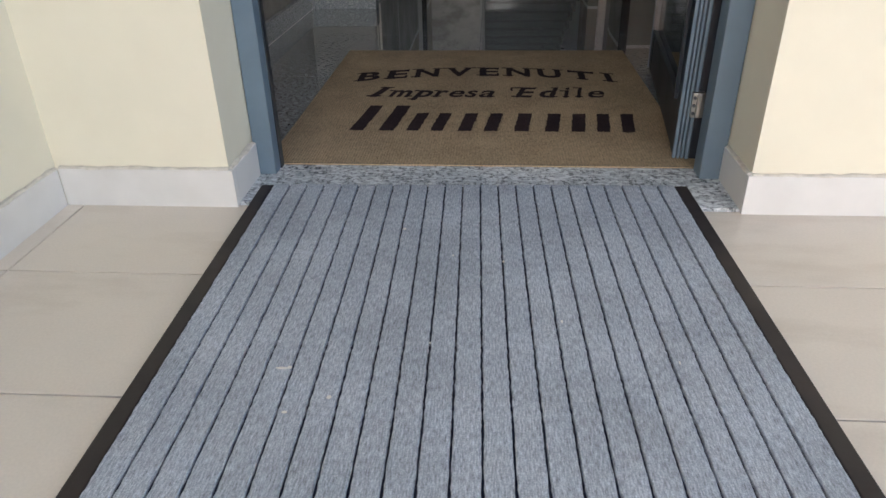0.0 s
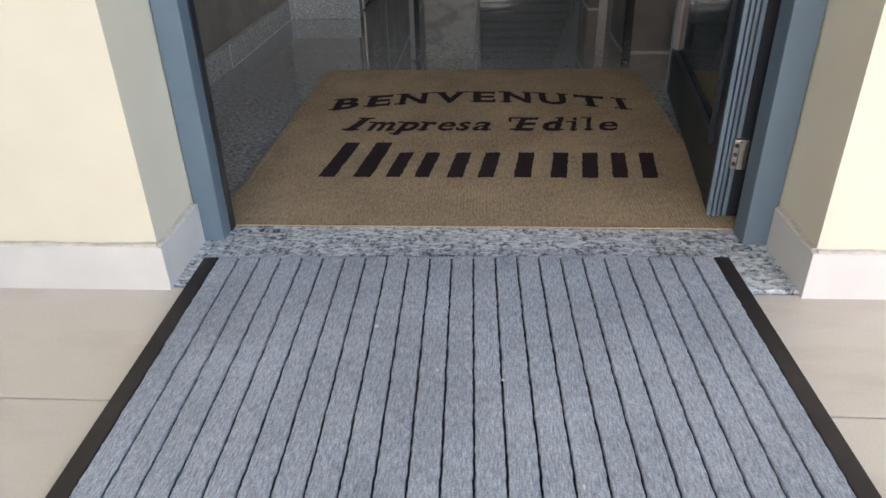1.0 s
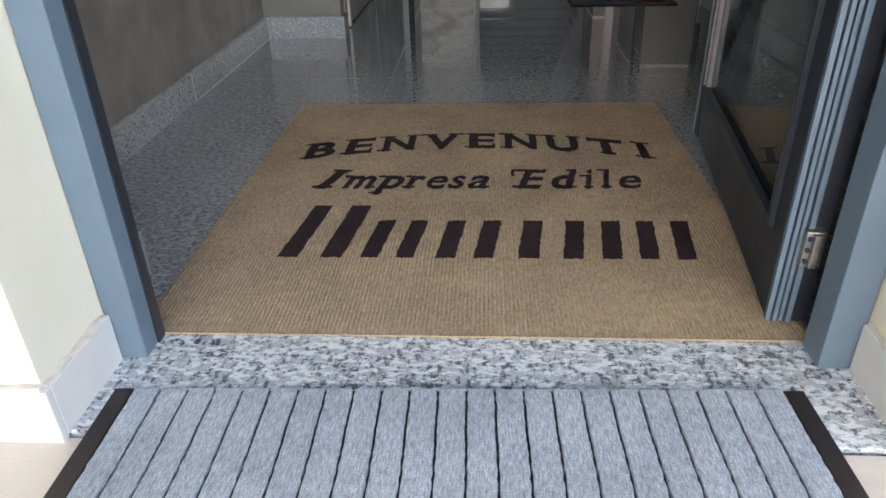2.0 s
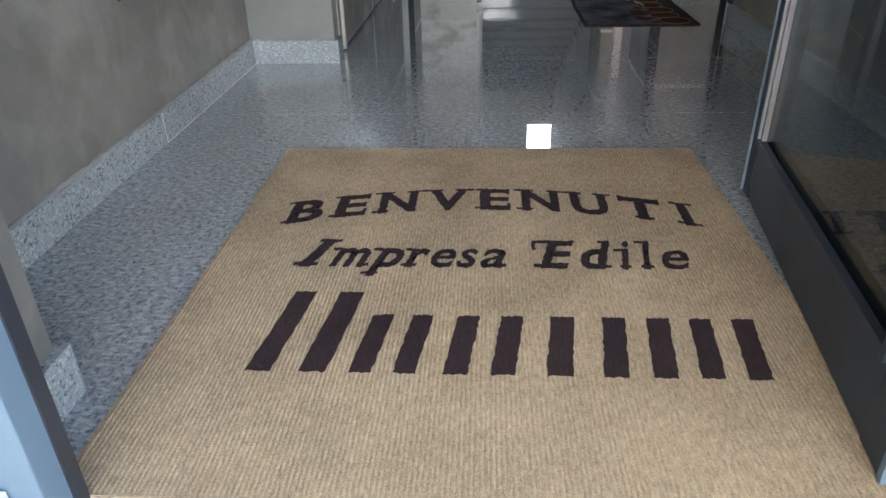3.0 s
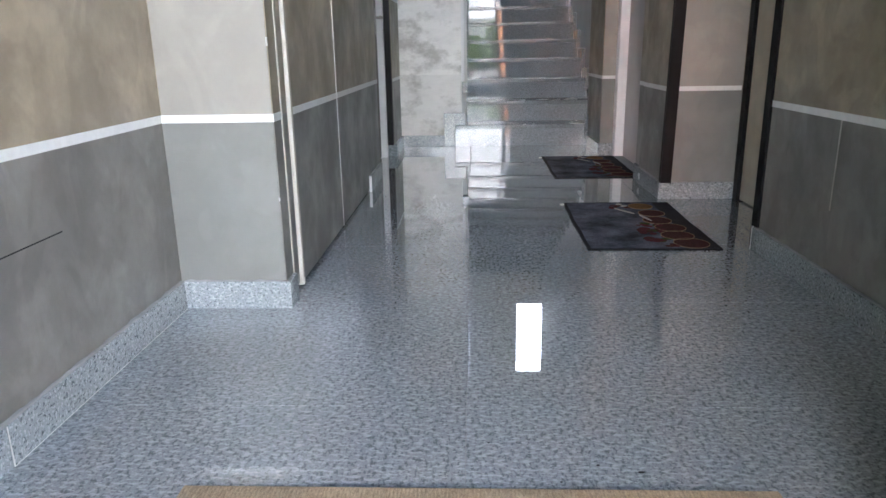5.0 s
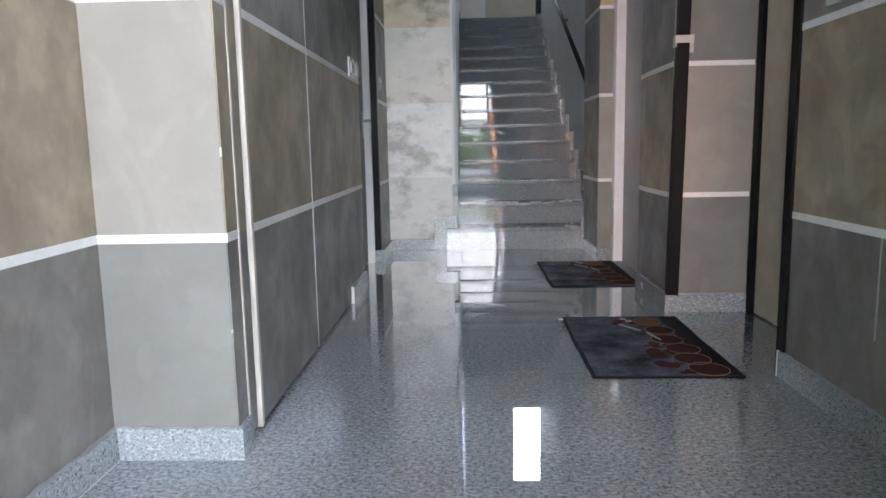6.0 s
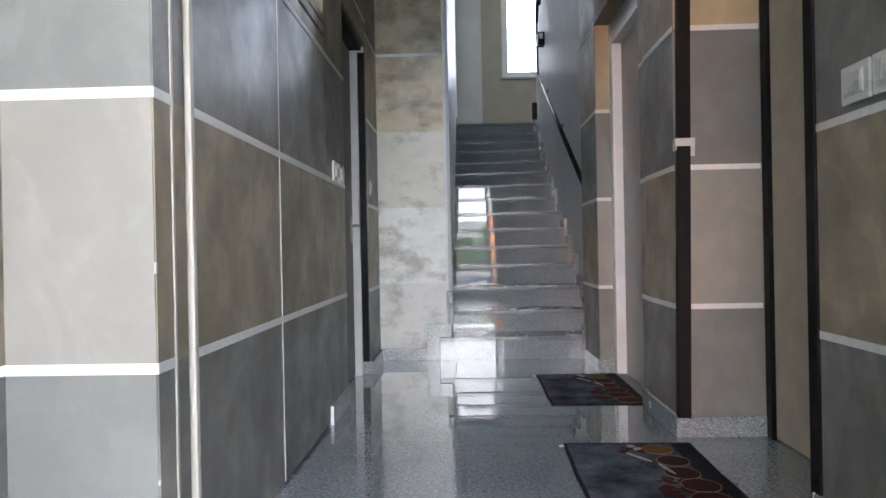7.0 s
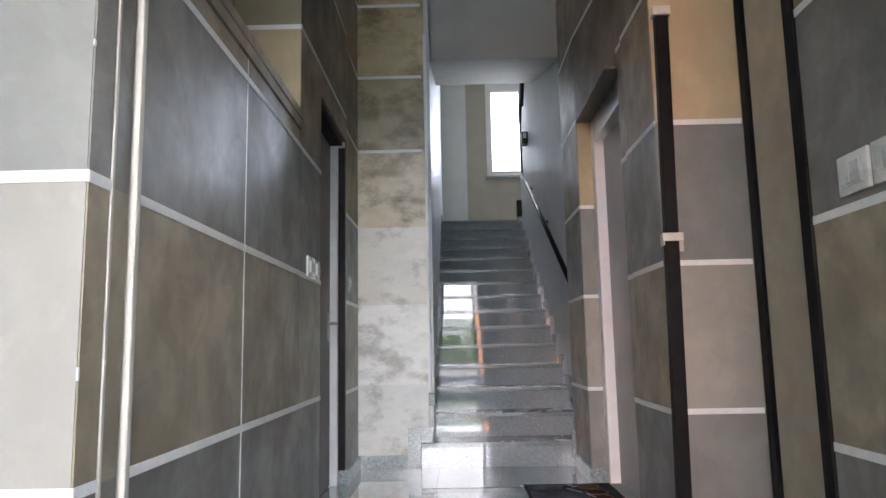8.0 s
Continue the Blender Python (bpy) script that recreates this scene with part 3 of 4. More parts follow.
skirt(1.165, 1.268, 6.497, 6.51, 0, SK)
skirt(1.165, 1.178, 6.51, 6.985, 0, SK)

fixed("trim", boxes((-0.4868, -0.4858, 2.8600, 2.8625, 0.0, SK)), M_GROUT, "pale grout joint in the granite skirting", "trim")
fixed("trim", boxes((-0.4868, -0.4858, 2.86, 3.646, 0.0, 0.0010)), M_GROUT, "pale grout line along the skirting", "trim")
for a in ((-0.4935, 1.91, -0.4935, 3.65), (-0.49, 3.6555, -0.19, 3.6555), (1.3265, 4.23, 1.3265, 1.91), (1.225, 5.0935, 1.55, 5.0935), (1.2155, 5.54, 1.2155, 5.105)):
    fixed("trim", seam(*a, SK, int(abs(a[1]) * 900) + 3), M_JOINT, "rough plaster seam on top of the skirting", "trim")

# ---- entrance door ----
door_1 = tagged(new("door_1"), "blue-grey aluminium entrance door frame between cream walls", "door frame", kind="structure")
part("jamb", boxes((-0.156, -0.112, 1.664, 1.722, 0.004, 2.16), bevel=0.002), M_FRAME, door_1)
part("jamb", boxes((0.808, 0.855, 1.664, 1.715, 0.004, 2.16), bevel=0.002), M_FRAME, door_1)
part("head", boxes((-0.112, 0.808, 1.664, 1.722, 2.10, 2.16), bevel=0.002), M_FRAME, door_1)
part("rebate", boxes((-0.112, -0.1095, 1.700, 1.7215, 0.004, 2.10)), M_FRAME_DARK, door_1, "dark rubber seal in the rebate")

leaf = thing("entrance_door_leaf", "blue-grey glazed aluminium door leaf standing open over the coir mat", "door", at=Matrix.Translation((0.772, 1.766, 0.0)) @ Matrix.Rotation(math.atan2(-0.096, 0.787), 4, "Z"))
LL, LT, LB = 0.795, 0.055, 0.012
part("bottom_rail", boxes((0.004, LT - 0.006, 0.07, LL - 0.05, LB, 0.135), bevel=0.002), M_LEAF_SHADE, leaf)
part("top_rail", boxes((0.004, LT - 0.006, 0.07, LL - 0.05, 1.98, 2.085), bevel=0.002), M_LEAF_SHADE, leaf)
part("hinge_stile", boxes((0.002, LT - 0.004, 0.006, 0.07, LB, 2.085), bevel=0.002), M_LEAF_SHADE, leaf)
part("lock_stile", boxes((0.002, LT - 0.004, LL - 0.05, LL, LB, 2.085), bevel=0.002), M_LEAF_SHADE, leaf)
for i, (a, b) in enumerate(((0.0, 0.007), (0.0095, 0.015), (0.018, 0.0235), (0.0265, 0.034))):
    part("edge_rib", boxes((a, b, -0.003 - 0.002 * (i % 2), 0.008, LB, 2.085), bevel=0.001), M_FRAME, leaf)
part("edge_channel", boxes((0.036, LT, 0.001, 0.012, LB, 2.085)), M_FRAME_DARK, leaf, "dark recessed edge channel")
part("glazing_bead", boxes((-0.006, 0.008, 0.062, 0.074, 0.13, 1.985), bevel=0.001), M_LEAF_SHADE, leaf)
part("glazing_bead", boxes((-0.004, 0.010, LL - 0.058, LL - 0.051, 0.142, 1.985), bevel=0.001), M_ALU, leaf, "bare aluminium bead")
part("glazing_bead", boxes((0.001, 0.011, LL - 0.070, LL - 0.060, 0.142, 1.985), bevel=0.001), M_ALU, leaf, "bare aluminium bead")
part("edge_rib", boxes((-0.002, 0.006, LL - 0.004, LL + 0.002, LB, 2.085), bevel=0.001), M_FRAME, leaf)
part("glazing_bead", boxes((-0.003, 0.010, 0.074, LL - 0.056, 0.130, 0.142), bevel=0.001), M_LEAF_SHADE, leaf)
pane = part("pane", boxes((0.0105, 0.0165, 0.07, LL - 0.052, 0.136, 1.98)), M_GLASS, leaf, "clear door glass")
pane.visible_shadow = False
hinge = part("hinge", boxes((0.022, 0.048, -0.016, 0.002, 0.112, 0.166), (0.031, 0.042, -0.024, -0.014, 0.114, 0.164), bevel=0.002), M_CHROME, leaf, "worn steel hinge")
for z in (0.122, 0.139, 0.156):
    part("screw", tube(bmesh.new(), (0.027, -0.019, z), (0.027, -0.015, z), 0.0035), M_FRAME_DARK, hinge)

# unseen opening added to hold the fill lamp over the door
window_2 = tagged(new("window_2"), "small blue-grey framed window added out of view over the entrance door", "window", kind="structure")
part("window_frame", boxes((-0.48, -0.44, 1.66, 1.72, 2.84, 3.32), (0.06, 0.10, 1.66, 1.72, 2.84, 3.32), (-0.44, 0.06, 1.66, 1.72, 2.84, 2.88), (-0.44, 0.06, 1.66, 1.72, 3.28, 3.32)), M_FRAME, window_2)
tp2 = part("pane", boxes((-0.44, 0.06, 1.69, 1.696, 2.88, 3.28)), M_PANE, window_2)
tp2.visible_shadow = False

# ---- meter cabinet on the left ----
cabinet = thing("meter_cabinet", "built-in meter cabinet with two flush stucco doors and white edge trim", "cabinet")
part("body", boxes((-0.495, -0.214, 3.738, 5.325, 0.0, CT)), M_BLACK, cabinet)
part("filler_strip", boxes((-0.214, -0.200, 3.753, 3.818, 0.02, CT)), M_STUCCO, cabinet)
part("edge_trim", boxes((-0.214, -0.194, 3.740, 3.752, 0.05, CT + 1.5), bevel=0.003), M_TRIM, cabinet, "cream vertical edge trim")
part("edge_trim", boxes((-0.214, -0.192, 3.836, 3.857, 0.006, CT), bevel=0.004), M_TRIM, cabinet, "cream vertical edge trim")
d1 = part("door", boxes((-0.214, -0.199, 3.860, 4.574, 0.012, 1.675), bevel=0.0015), M_STUCCO, cabinet)
d2 = part("door", boxes((-0.214, -0.199, 4.578, 5.318, 0.012, 1.675), bevel=0.0015), M_STUCCO, cabinet)
part("edge_strip", boxes((-0.204, -0.1975, 4.5695, 4.5755, 0.012, 1.675)), M_LINE, d1)
for d, a, b in ((d1, 3.862, 4.569), (d2, 4.5765, 5.316)):
    for k in (1, 2, 3):
        part("line", boxes((-0.199, -0.1968, a, b, k * BAND - LW, k * BAND + LW)), M_LINE, d, "white painted line")
part("top_frame", boxes((-0.214, -0.193, 3.860, 5.325, 1.682, 1.722), bevel=0.002), M_STUCCO, cabinet)
part("top_frame", boxes((-0.220, -0.190, 3.860, 5.325, 1.725, CT), bevel=0.002), M_STUCCO, cabinet)

# ---- flat door on the left ----
door_2 = tagged(new("door_2"), "dark flat door in a white and black frame set into the stucco wall", "door", kind="structure")
part("jamb", boxes((-0.30, -0.243, 6.50, 6.547, 0.0, 1.985), bevel=0.003), M_WHITE, door_2, "white far jamb")
part("jamb_cover", boxes((-0.243, -0.203, 6.53, 6.545, 0.08, 1.95), bevel=0.002), M_BLACK, door_2, "black jamb cover strip")
part("jamb_cap", boxes((-0.246, -0.206, 6.527, 6.546, 1.953, 1.985), bevel=0.002), M_WHITE, door_2, "white cap over the jamb cover")
part("jamb", boxes((-0.30, -0.205, 5.782, 5.81, 0.0, 1.995), bevel=0.002), M_BLACK, door_2)
part("head", boxes((-0.30, -0.215, 5.81, 6.50, 1.955, 1.997), bevel=0.002), M_BLACK, door_2)
part("leaf", boxes((-0.325, -0.285, 5.812, 6.498, 0.006, 1.953), bevel=0.003), M_BROWN_DOOR, door_2, "dark taupe door leaf")
hb = boxes((-0.285, -0.278, 6.425, 6.452, 0.80, 0.96), bevel=0.002)
tube(hb, (-0.28, 6.44, 0.90), (-0.235, 6.44, 0.90), 0.008)
tube(hb, (-0.238, 6.44, 0.90), (-0.238, 6.33, 0.90), 0.008)
part("handle", hb, M_CHROME, door_2, "steel lever handle")

# ---- doors on the right ----
door_3 = tagged(new("door_3"), "taupe flat door recessed in a black frame", "door", kind="structure")
part("jamb", boxes((1.325, 1.41, 4.212, 4.262, 0.0, 2.45), bevel=0.003), M_BLACK, door_3)
part("jamb", boxes((1.556, 1.598, 5.040, 5.092, 0.0, 2.45), bevel=0.003), M_BLACK, door_3)
part("head", boxes((1.40, 1.598, 4.262, 5.040, 2.40, 2.45), bevel=0.002), M_BLACK, door_3)
part("leaf", boxes((1.572, 1.598, 4.214, 5.040, 0.006, 2.40), bevel=0.003), M_TAUPE, door_3)

door_4 = tagged(new("door_4"), "grey lift-style door in a white metal frame set back in the wall", "door", kind="structure")
part("jamb", boxes((1.262, 1.335, 6.43, 6.509, 0.0, 2.06), bevel=0.003), M_WHITE, door_4)
part("jamb", boxes((1.262, 1.335, 5.682, 5.74, 0.0, 2.06), bevel=0.003), M_WHITE, door_4)
part("head", boxes((1.262, 1.335, 5.74, 6.43, 1.93, 2.06), bevel=0.003), M_STEEL, door_4, "satin steel lift door head")
part("leaf", boxes((1.318, 1.36, 5.74, 6.43, 0.006, 1.93), bevel=0.002), M_GREY_DOOR, door_4)
part("soffit", boxes((1.174, 1.335, 5.684, 6.506, 2.063, 2.074)), M_BROWN_DOOR, door_4, "brown lining under the lintel")
part("sill", boxes((1.23, 1.335, 5.74, 6.43, 0.0, 0.006)), M_ALU, door_4)

def leaning(bm):
    """The loose strip leans a little away from the corner."""
    for v in bm.verts:
        v.co.x += 0.015 * (v.co.z - 0.28) - 0.004
    return bm


post = thing("corner_post", "loose black door casing strip taped to the pilaster corner", "casing")
part("strip", leaning(boxes((1.215, 1.265, 5.058, 5.094, 0.082, 2.02), bevel=0.004)), M_BLACK, post)
tp = boxes((1.204, 1.280, 5.0545, 5.0595, 1.135, 1.165), (1.268, 1.292, 5.0950, 5.0985, 1.10, 1.172), (1.2075, 1.2115, 5.058, 5.10, 1.12, 1.165))
part("tape", leaning(tp), M_TAPE, post, "torn strip of pale paper tape")
part("cap", leaning(boxes((1.205, 1.275, 5.053, 5.094, 2.022, 2.06), bevel=0.006)), M_TAPE, post, "pale paper wrap at the top")


# ---- stairs ----
NSTEP, RISE, GO, Y0 = 15, 0.1533, 0.2853, 7.027
XL, XR = 0.286, 1.250
stairs = tagged(new("stairs"), "polished grey granite stairs rising between two walls to a landing", "stairs", kind="structure")
for i in range(NSTEP):
    y, z = Y0 + GO * i, RISE * i
    x0, x1 = (0.205, 1.176) if i == 0 else (XL, XR)
    part("riser", boxes((x0, x1, y + 0.014, y + 0.032, z, z + RISE - 0.028)), M_STEP, stairs)
    deep = GO + 0.03 if i < NSTEP - 1 else 0.3
    if i == 0:
        part("tread", boxes((x0, x1, y, y + 0.031, z + RISE - 0.028, z + RISE), (XL, XR, y + 0.031, y + deep, z + RISE - 0.028, z + RISE)), M_TREAD, stairs)
    else:
        part("tread", boxes((x0, x1, y, y + deep, z + RISE - 0.028, z + RISE), bevel=0.003), M_TREAD, stairs)
    xa, xb = (1.154, 1.176) if i == 0 else (XR - 0.012, STAIR_R - 0.001)
    part("stair_skirting", boxes((xa, xb, y - 0.030, y - 0.006, z + 0.05, z + RISE + 0.075), bevel=0.0015), M_SKIRT, stairs, "pale granite step skirting")
    part("stair_skirting", boxes((XR - 0.004, STAIR_R - 0.001, y - 0.006, y + GO - 0.03, z + RISE, z + RISE + 0.075), bevel=0.0015), M_SKIRT, stairs, "pale granite step skirting")
    if i > 0:
        part("stair_skirting", boxes((0.285, 0.296, y - 0.03, y - 0.004, z + 0.05, z + RISE + 0.075), (0.285, 0.296, y - 0.004, y + GO - 0.03, z + RISE, z + RISE + 0.075), bevel=0.001), M_SKIRT, stairs, "pale granite step skirting")
ZL, YL = RISE * NSTEP, Y0 + GO * (NSTEP - 1) + 0.29
fixed("landing", boxes((0.286, 2.4, YL, LAND_Y, ZL - 0.2, ZL)), M_FLOOR, "grey granite floor of the stair landing", "floor")
fixed("stair_wall_edge", boxes((0.252, 0.272, 7.050, 7.10, 0.47, 2.90), bevel=0.003), M_WHITE, "white vertical edging on the wall end beside the stairs", "trim")
fixed("stair_wall_edge", boxes((0.252, 0.292, 7.102, 7.158, 0.44, 2.88), bevel=0.003), M_PALE, "grey edging beside the stairs", "trim")
fixed("stair_wall_foot", boxes((0.256, 0.292, 7.04, 7.10, 0.385, 0.462), bevel=0.002), M_SKIRT, "granite foot under the wall edging beside the stairs", "trim")

rail = thing("handrail", "dark metal handrail on brackets along the stair wall", "handrail")
ra, rb = Vector((1.205, 7.12, 1.165)), Vector((1.205, 9.98, 2.61))
bm = bmesh.new()
tube(bm, ra, rb, 0.018, 14)
tube(bm, rb, rb + Vector((0.004, 0.10, 0.62)), 0.010, 10)
tube(bm, rb + Vector((0.004, 0.10, 0.62)), rb + Vector((0.02, 0.0, 1.05)), 0.016, 10)
part("bar", bm, M_RAIL, rail, smooth=True)
bm = bmesh.new()
tube(bm, (1.235, 10.05, 3.42), (1.225, 9.72, 3.75), 0.020, 12)
part("upper_bar", bm, M_RAIL, rail, smooth=True)
for f in (0.12, 0.5, 0.88):
    c = ra.lerp(rb, f)
    bm = bmesh.new()
    tube(bm, c - Vector((0, 0, 0.015)), c + Vector((0.03, 0, -0.06)), 0.007)
    tube(bm, c + Vector((0.03, 0, -0.06)), c + Vector((0.062, 0, -0.06)), 0.007)
    disc(bm, 0, 0, 0, 0.004, 0.022, 14)
    plate = [v for v in bm.verts if v.co.length < 0.1]
    bmesh.ops.transform(bm, matrix=Matrix.Translation(c + Vector((0.058, 0, -0.06))) @ Matrix.Rotation(radians(90), 4, "Y"), verts=plate)
    part("bracket", bm, M_RAIL, rail)

lamp = thing("wall_box", "small dark wall box with a pale face on the stair wall", "fixture")
part("housing", boxes((1.198, STAIR_R, 9.85, 9.97, 2.925, 3.06), bevel=0.006), M_RAIL, lamp)
part("face", boxes((1.212, 1.250, 9.843, 9.85, 2.985, 3.045), bevel=0.003), M_PLASTIC, lamp, "pale front face")
box2 = thing("rail_end_box", "small dark bracket box at the top of the stair wall", "fixture")
part("housing", boxes((1.205, STAIR_R - 0.001, 10.76, 10.845, 2.29, 2.49), bevel=0.006), M_RAIL, box2)

# ---- landing window ----
window_1 = tagged(new("window_1"), "white framed landing window, bright with daylight", "window", kind="structure")
WY = LAND_Y + 0.02
part("window_frame", boxes((0.940, 1.005, WY, WY + 0.07, 3.18, 4.62), bevel=0.004), M_WHITE, window_1)
part("window_frame", boxes((1.63, 1.70, WY, WY + 0.07, 3.18, 4.62), bevel=0.004), M_WHITE, window_1)
part("window_frame", boxes((1.005, 1.63, WY, WY + 0.07, 4.46, 4.62), bevel=0.004), M_WHITE, window_1)
part("window_frame", boxes((1.005, 1.63, WY, WY + 0.07, 3.18, 3.235), bevel=0.004), M_WHITE, window_1)
part("sash", boxes((1.005, 1.028, WY - 0.012, WY + 0.05, 3.235, 4.46), (1.028, 1.63, WY - 0.012, WY + 0.05, 3.235, 3.262), bevel=0.003), M_WHITE, window_1)
part("window_sill", boxes((0.915, 1.73, WY - 0.07, WY, 3.145, 3.175), bevel=0.004), M_SKIRT, window_1)
wp = part("pane", boxes((1.02, 1.63, WY + 0.03, WY + 0.036, 3.262, 4.46)), M_PANE, window_1)
wp.visible_shadow = False
part("latch", boxes((1.008, 1.024, WY - 0.035, WY - 0.012, 3.70, 3.82), bevel=0.003), M_WHITE, window_1)


# ---- switches ----
def switch(label, at, keys):
    s = thing("light_switch", label, "switch", "wall switches", at)
    part("plate", boxes((-0.060, 0.060, -0.010, 0.0, -0.046, 0.046), bevel=0.005), M_PLASTIC, s)
    part("bezel", boxes((-0.040, 0.040, -0.014, -0.010, -0.028, 0.028), bevel=0.002), M_PLASTIC, s)
    w = 0.070 / keys
    for i in range(keys):
        x = -0.035 + w * i
        part("key", boxes((x + 0.001, x + w - 0.001, -0.0175, -0.014, -0.023, 0.023), bevel=0.002), M_PLASTIC_GREY if i % 2 else M_PLASTIC, s)
    return s


switch("white two-key light switch plate on the dark stucco", pose(1.333, 4.010, 1.130, 0, 0, -90), 2)
switch("white light switch plate beside another one", pose(1.333, 3.878, 1.130, 0, 0, -90), 3)
switch("white light switch plate by the dark door", pose(-0.201, 5.52, 1.118, 0, 0, 90), 2)
switch("white light switch plate by the dark door", pose(-0.201, 5.655, 1.118, 0, 0, 90), 2)

door_plate = thing("door_plate", "small pale plate on the dark stucco by the black jamb", "plate", at=pose(-0.201, 6.66, 1.14, 0, 0, 90))
part("plate", boxes((-0.025, 0.025, -0.012, 0.0, -0.045, 0.045), bevel=0.003), M_PLASTIC_GREY, door_plate)
part("key", boxes((-0.012, 0.012, -0.016, -0.012, -0.025, 0.025), bevel=0.002), M_PLASTIC, door_plate)
fixed("trim", boxes((-0.2005, -0.1875, 5.3285, 5.3345, 0.0, 0.081)), M_LINE, "white cut end of the granite skirting", "trim")
fixed("trim", boxes((1.3195, 1.3325, 4.2355, 4.2415, 0.0, 0.083)), M_LINE, "white cut end of the granite skirting", "trim")

# crumbs and hairs on the hall floor
bm = bmesh.new()
deb = random.Random(21)
for x, y, r in ((0.62, 2.86, 0.006), (0.55, 2.88, 0.003), (0.36, 2.95, 0.002), (0.74, 3.9, 0.004), (-0.30, 2.25, 0.003), (-0.38, 2.05, 0.004), (0.10, 3.4, 0.002), (0.9, 3.3, 0.003), (0.2, 4.4, 0.003), (0.48, 2.83, 0.002)):
    disc(bm, x, y, 0.0, 0.0015, r, 6, 1.0, 0.35 + deb.random() * 0.4)
tagged(part("crumb", bm, M_CRACK), "dark crumbs scattered on the polished floor", "debris", kind="stuff")

# scars in the plaster
bm = bmesh.new()
for z, h in ((0.72, 0.022), (1.31, 0.012), (0.31, 0.010)):
    box(bm, -0.1985, -0.1952, 3.6575, 3.664, z, z + h, bevel=0.001)
fixed("chip", bm, M_LINE, "white chips knocked off the pilaster edge", "chip")
fixed("crack", boxes((-0.500, -0.4992, 2.80, 3.14, 0.3607, 0.3633)), M_CRACK, "thin dark crack line in the stucco", "crack")
fixed("scratch", boxes((1.3322, 1.333, 3.752, 3.758, 0.25, 0.525)), M_CAULK, "pale vertical filler line in the stucco", "crack")


# ---- mats ----
runner = thing("runner_mat", "grey ribbed carpet runner with black rubber edging before the door", "mat", at=pose(0.323, 1.603, 0, 0, 0, 1.2))
RX0, RX1, RY0, RY1 = -0.447, 0.447, -2.2, 0.0
part("base", boxes((RX0 + 0.02, RX1 - 0.02, RY0, RY1 - 0.001, 0.0042, 0.0072)), M_GROOVE, runner, "navy backing seen in the grooves")
for x in (RX0, RX1 - 0.026):
    part("edging", boxes((x, x + 0.026, RY0, RY1, 0.0042, 0.010), bevel=0.002), M_RUBBER, runner, "black rubber edging")
NR = 23
rw = (RX1 - RX0 - 0.052) / NR
rib_bm = bmesh.new()
h, g = rw / 2 - 0.0014, 0.0014
prof = [(-h, 0.0), (-h, 0.0035), (-h + g, 0.0052), (h - g, 0.0052), (h, 0.0035), (h, 0.0)]
rib_rnd = random.Random(11)
prev = None
steps = 300
for i in range(steps + 1):
    y = RY0 + (RY1 - 0.002 - RY0) * i / steps
    dl, dr = rib_rnd.uniform(-0.0008, 0.0008), rib_rnd.uniform(-0.0008, 0.0008)
    loop = [rib_bm.verts.new((px + (dl if px < 0 else dr), y, pz)) for px, pz in prof]
    if prev:
        for k in range(len(prof) - 1):
            rib_bm.faces.new((prev[k], prev[k + 1], loop[k + 1], loop[k]))
    else:
        rib_bm.faces.new(loop)
    prev = loop
rib_bm.faces.new(prev)
rib_me = mesh_of(rib_bm, "rib", M_RIB)
for i in range(NR):
    r = new("rib", rib_me)
    r.parent = runner
    r.location = (RX0 + 0.026 + rw * (i + 0.5), 0, 0.007)
lint_rnd = random.Random(5)
bm = bmesh.new()
for x, y, sx, sy in ((0.084, 0.985, 0.016, 0.004), (0.094, 0.987, 0.006, 0.005), (0.205, 1.396, 0.006, 0.007), (0.386, 1.283, 0.004, 0.004), (0.30, 1.30, 0.003, 0.004), (0.47, 1.11, 0.003, 0.006), (0.16, 0.93, 0.006, 0.006), (0.11, 0.90, 0.007, 0.004), (0.28, 1.05, 0.003, 0.003), (0.62, 1.02, 0.002, 0.006)):
    disc(bm, x, y, 0.0118, 0.0128, 1.0, 7, sx * 0.55, sy * 0.6)
tagged(part("lint", bm, M_TAPE), "specks of white lint on the grey runner", "lint", kind="stuff")

coir = thing("welcome_mat", "large brown coir welcome mat with dark printed lettering inside the door", "mat")
CX0, CX1, CY0, CY1, CZ = -0.150, 0.822, 1.7235, 2.797, 0.0085
pts = [(CX0, 0.0005)]
nrib = 150
for i in range(nrib):
    x = CX0 + (CX1 - CX0) * i / nrib
    w = (CX1 - CX0) / nrib
    pts += [(x + 0.08 * w, CZ - 0.0007), (x + 0.3 * w, CZ - 0.0001), (x + 0.62 * w, CZ), (x + 0.9 * w, CZ - 0.0006)]
pts += [(CX1, 0.0005)]
bm = bmesh.new()
a = [bm.verts.new((x, CY0, z)) for x, z in pts]
b = [bm.verts.new((x, CY1, z)) for x, z in pts]
for i in range(len(pts) - 1):
    bm.faces.new((a[i], a[i + 1], b[i + 1], b[i]))
part("coir_surface", bm, M_COIR, coir, "ribbed brown coir pile")
part("edge", boxes((CX0 - 0.003, CX1 + 0.003, CY1, CY1 + 0.004, 0.0, 0.007), (CX0 - 0.003, CX1 + 0.003, CY0 - 0.003, CY0, 0.0045, 0.0075), (CX0 - 0.004, CX0, CY0, CY1, 0.0, 0.007), (CX1, CX1 + 0.004, CY0, CY1, 0.0, 0.007)), M_COIR, coir, "worn pale coir edge")

INK0, INK1 = CZ - 0.0012, CZ + 0.0006


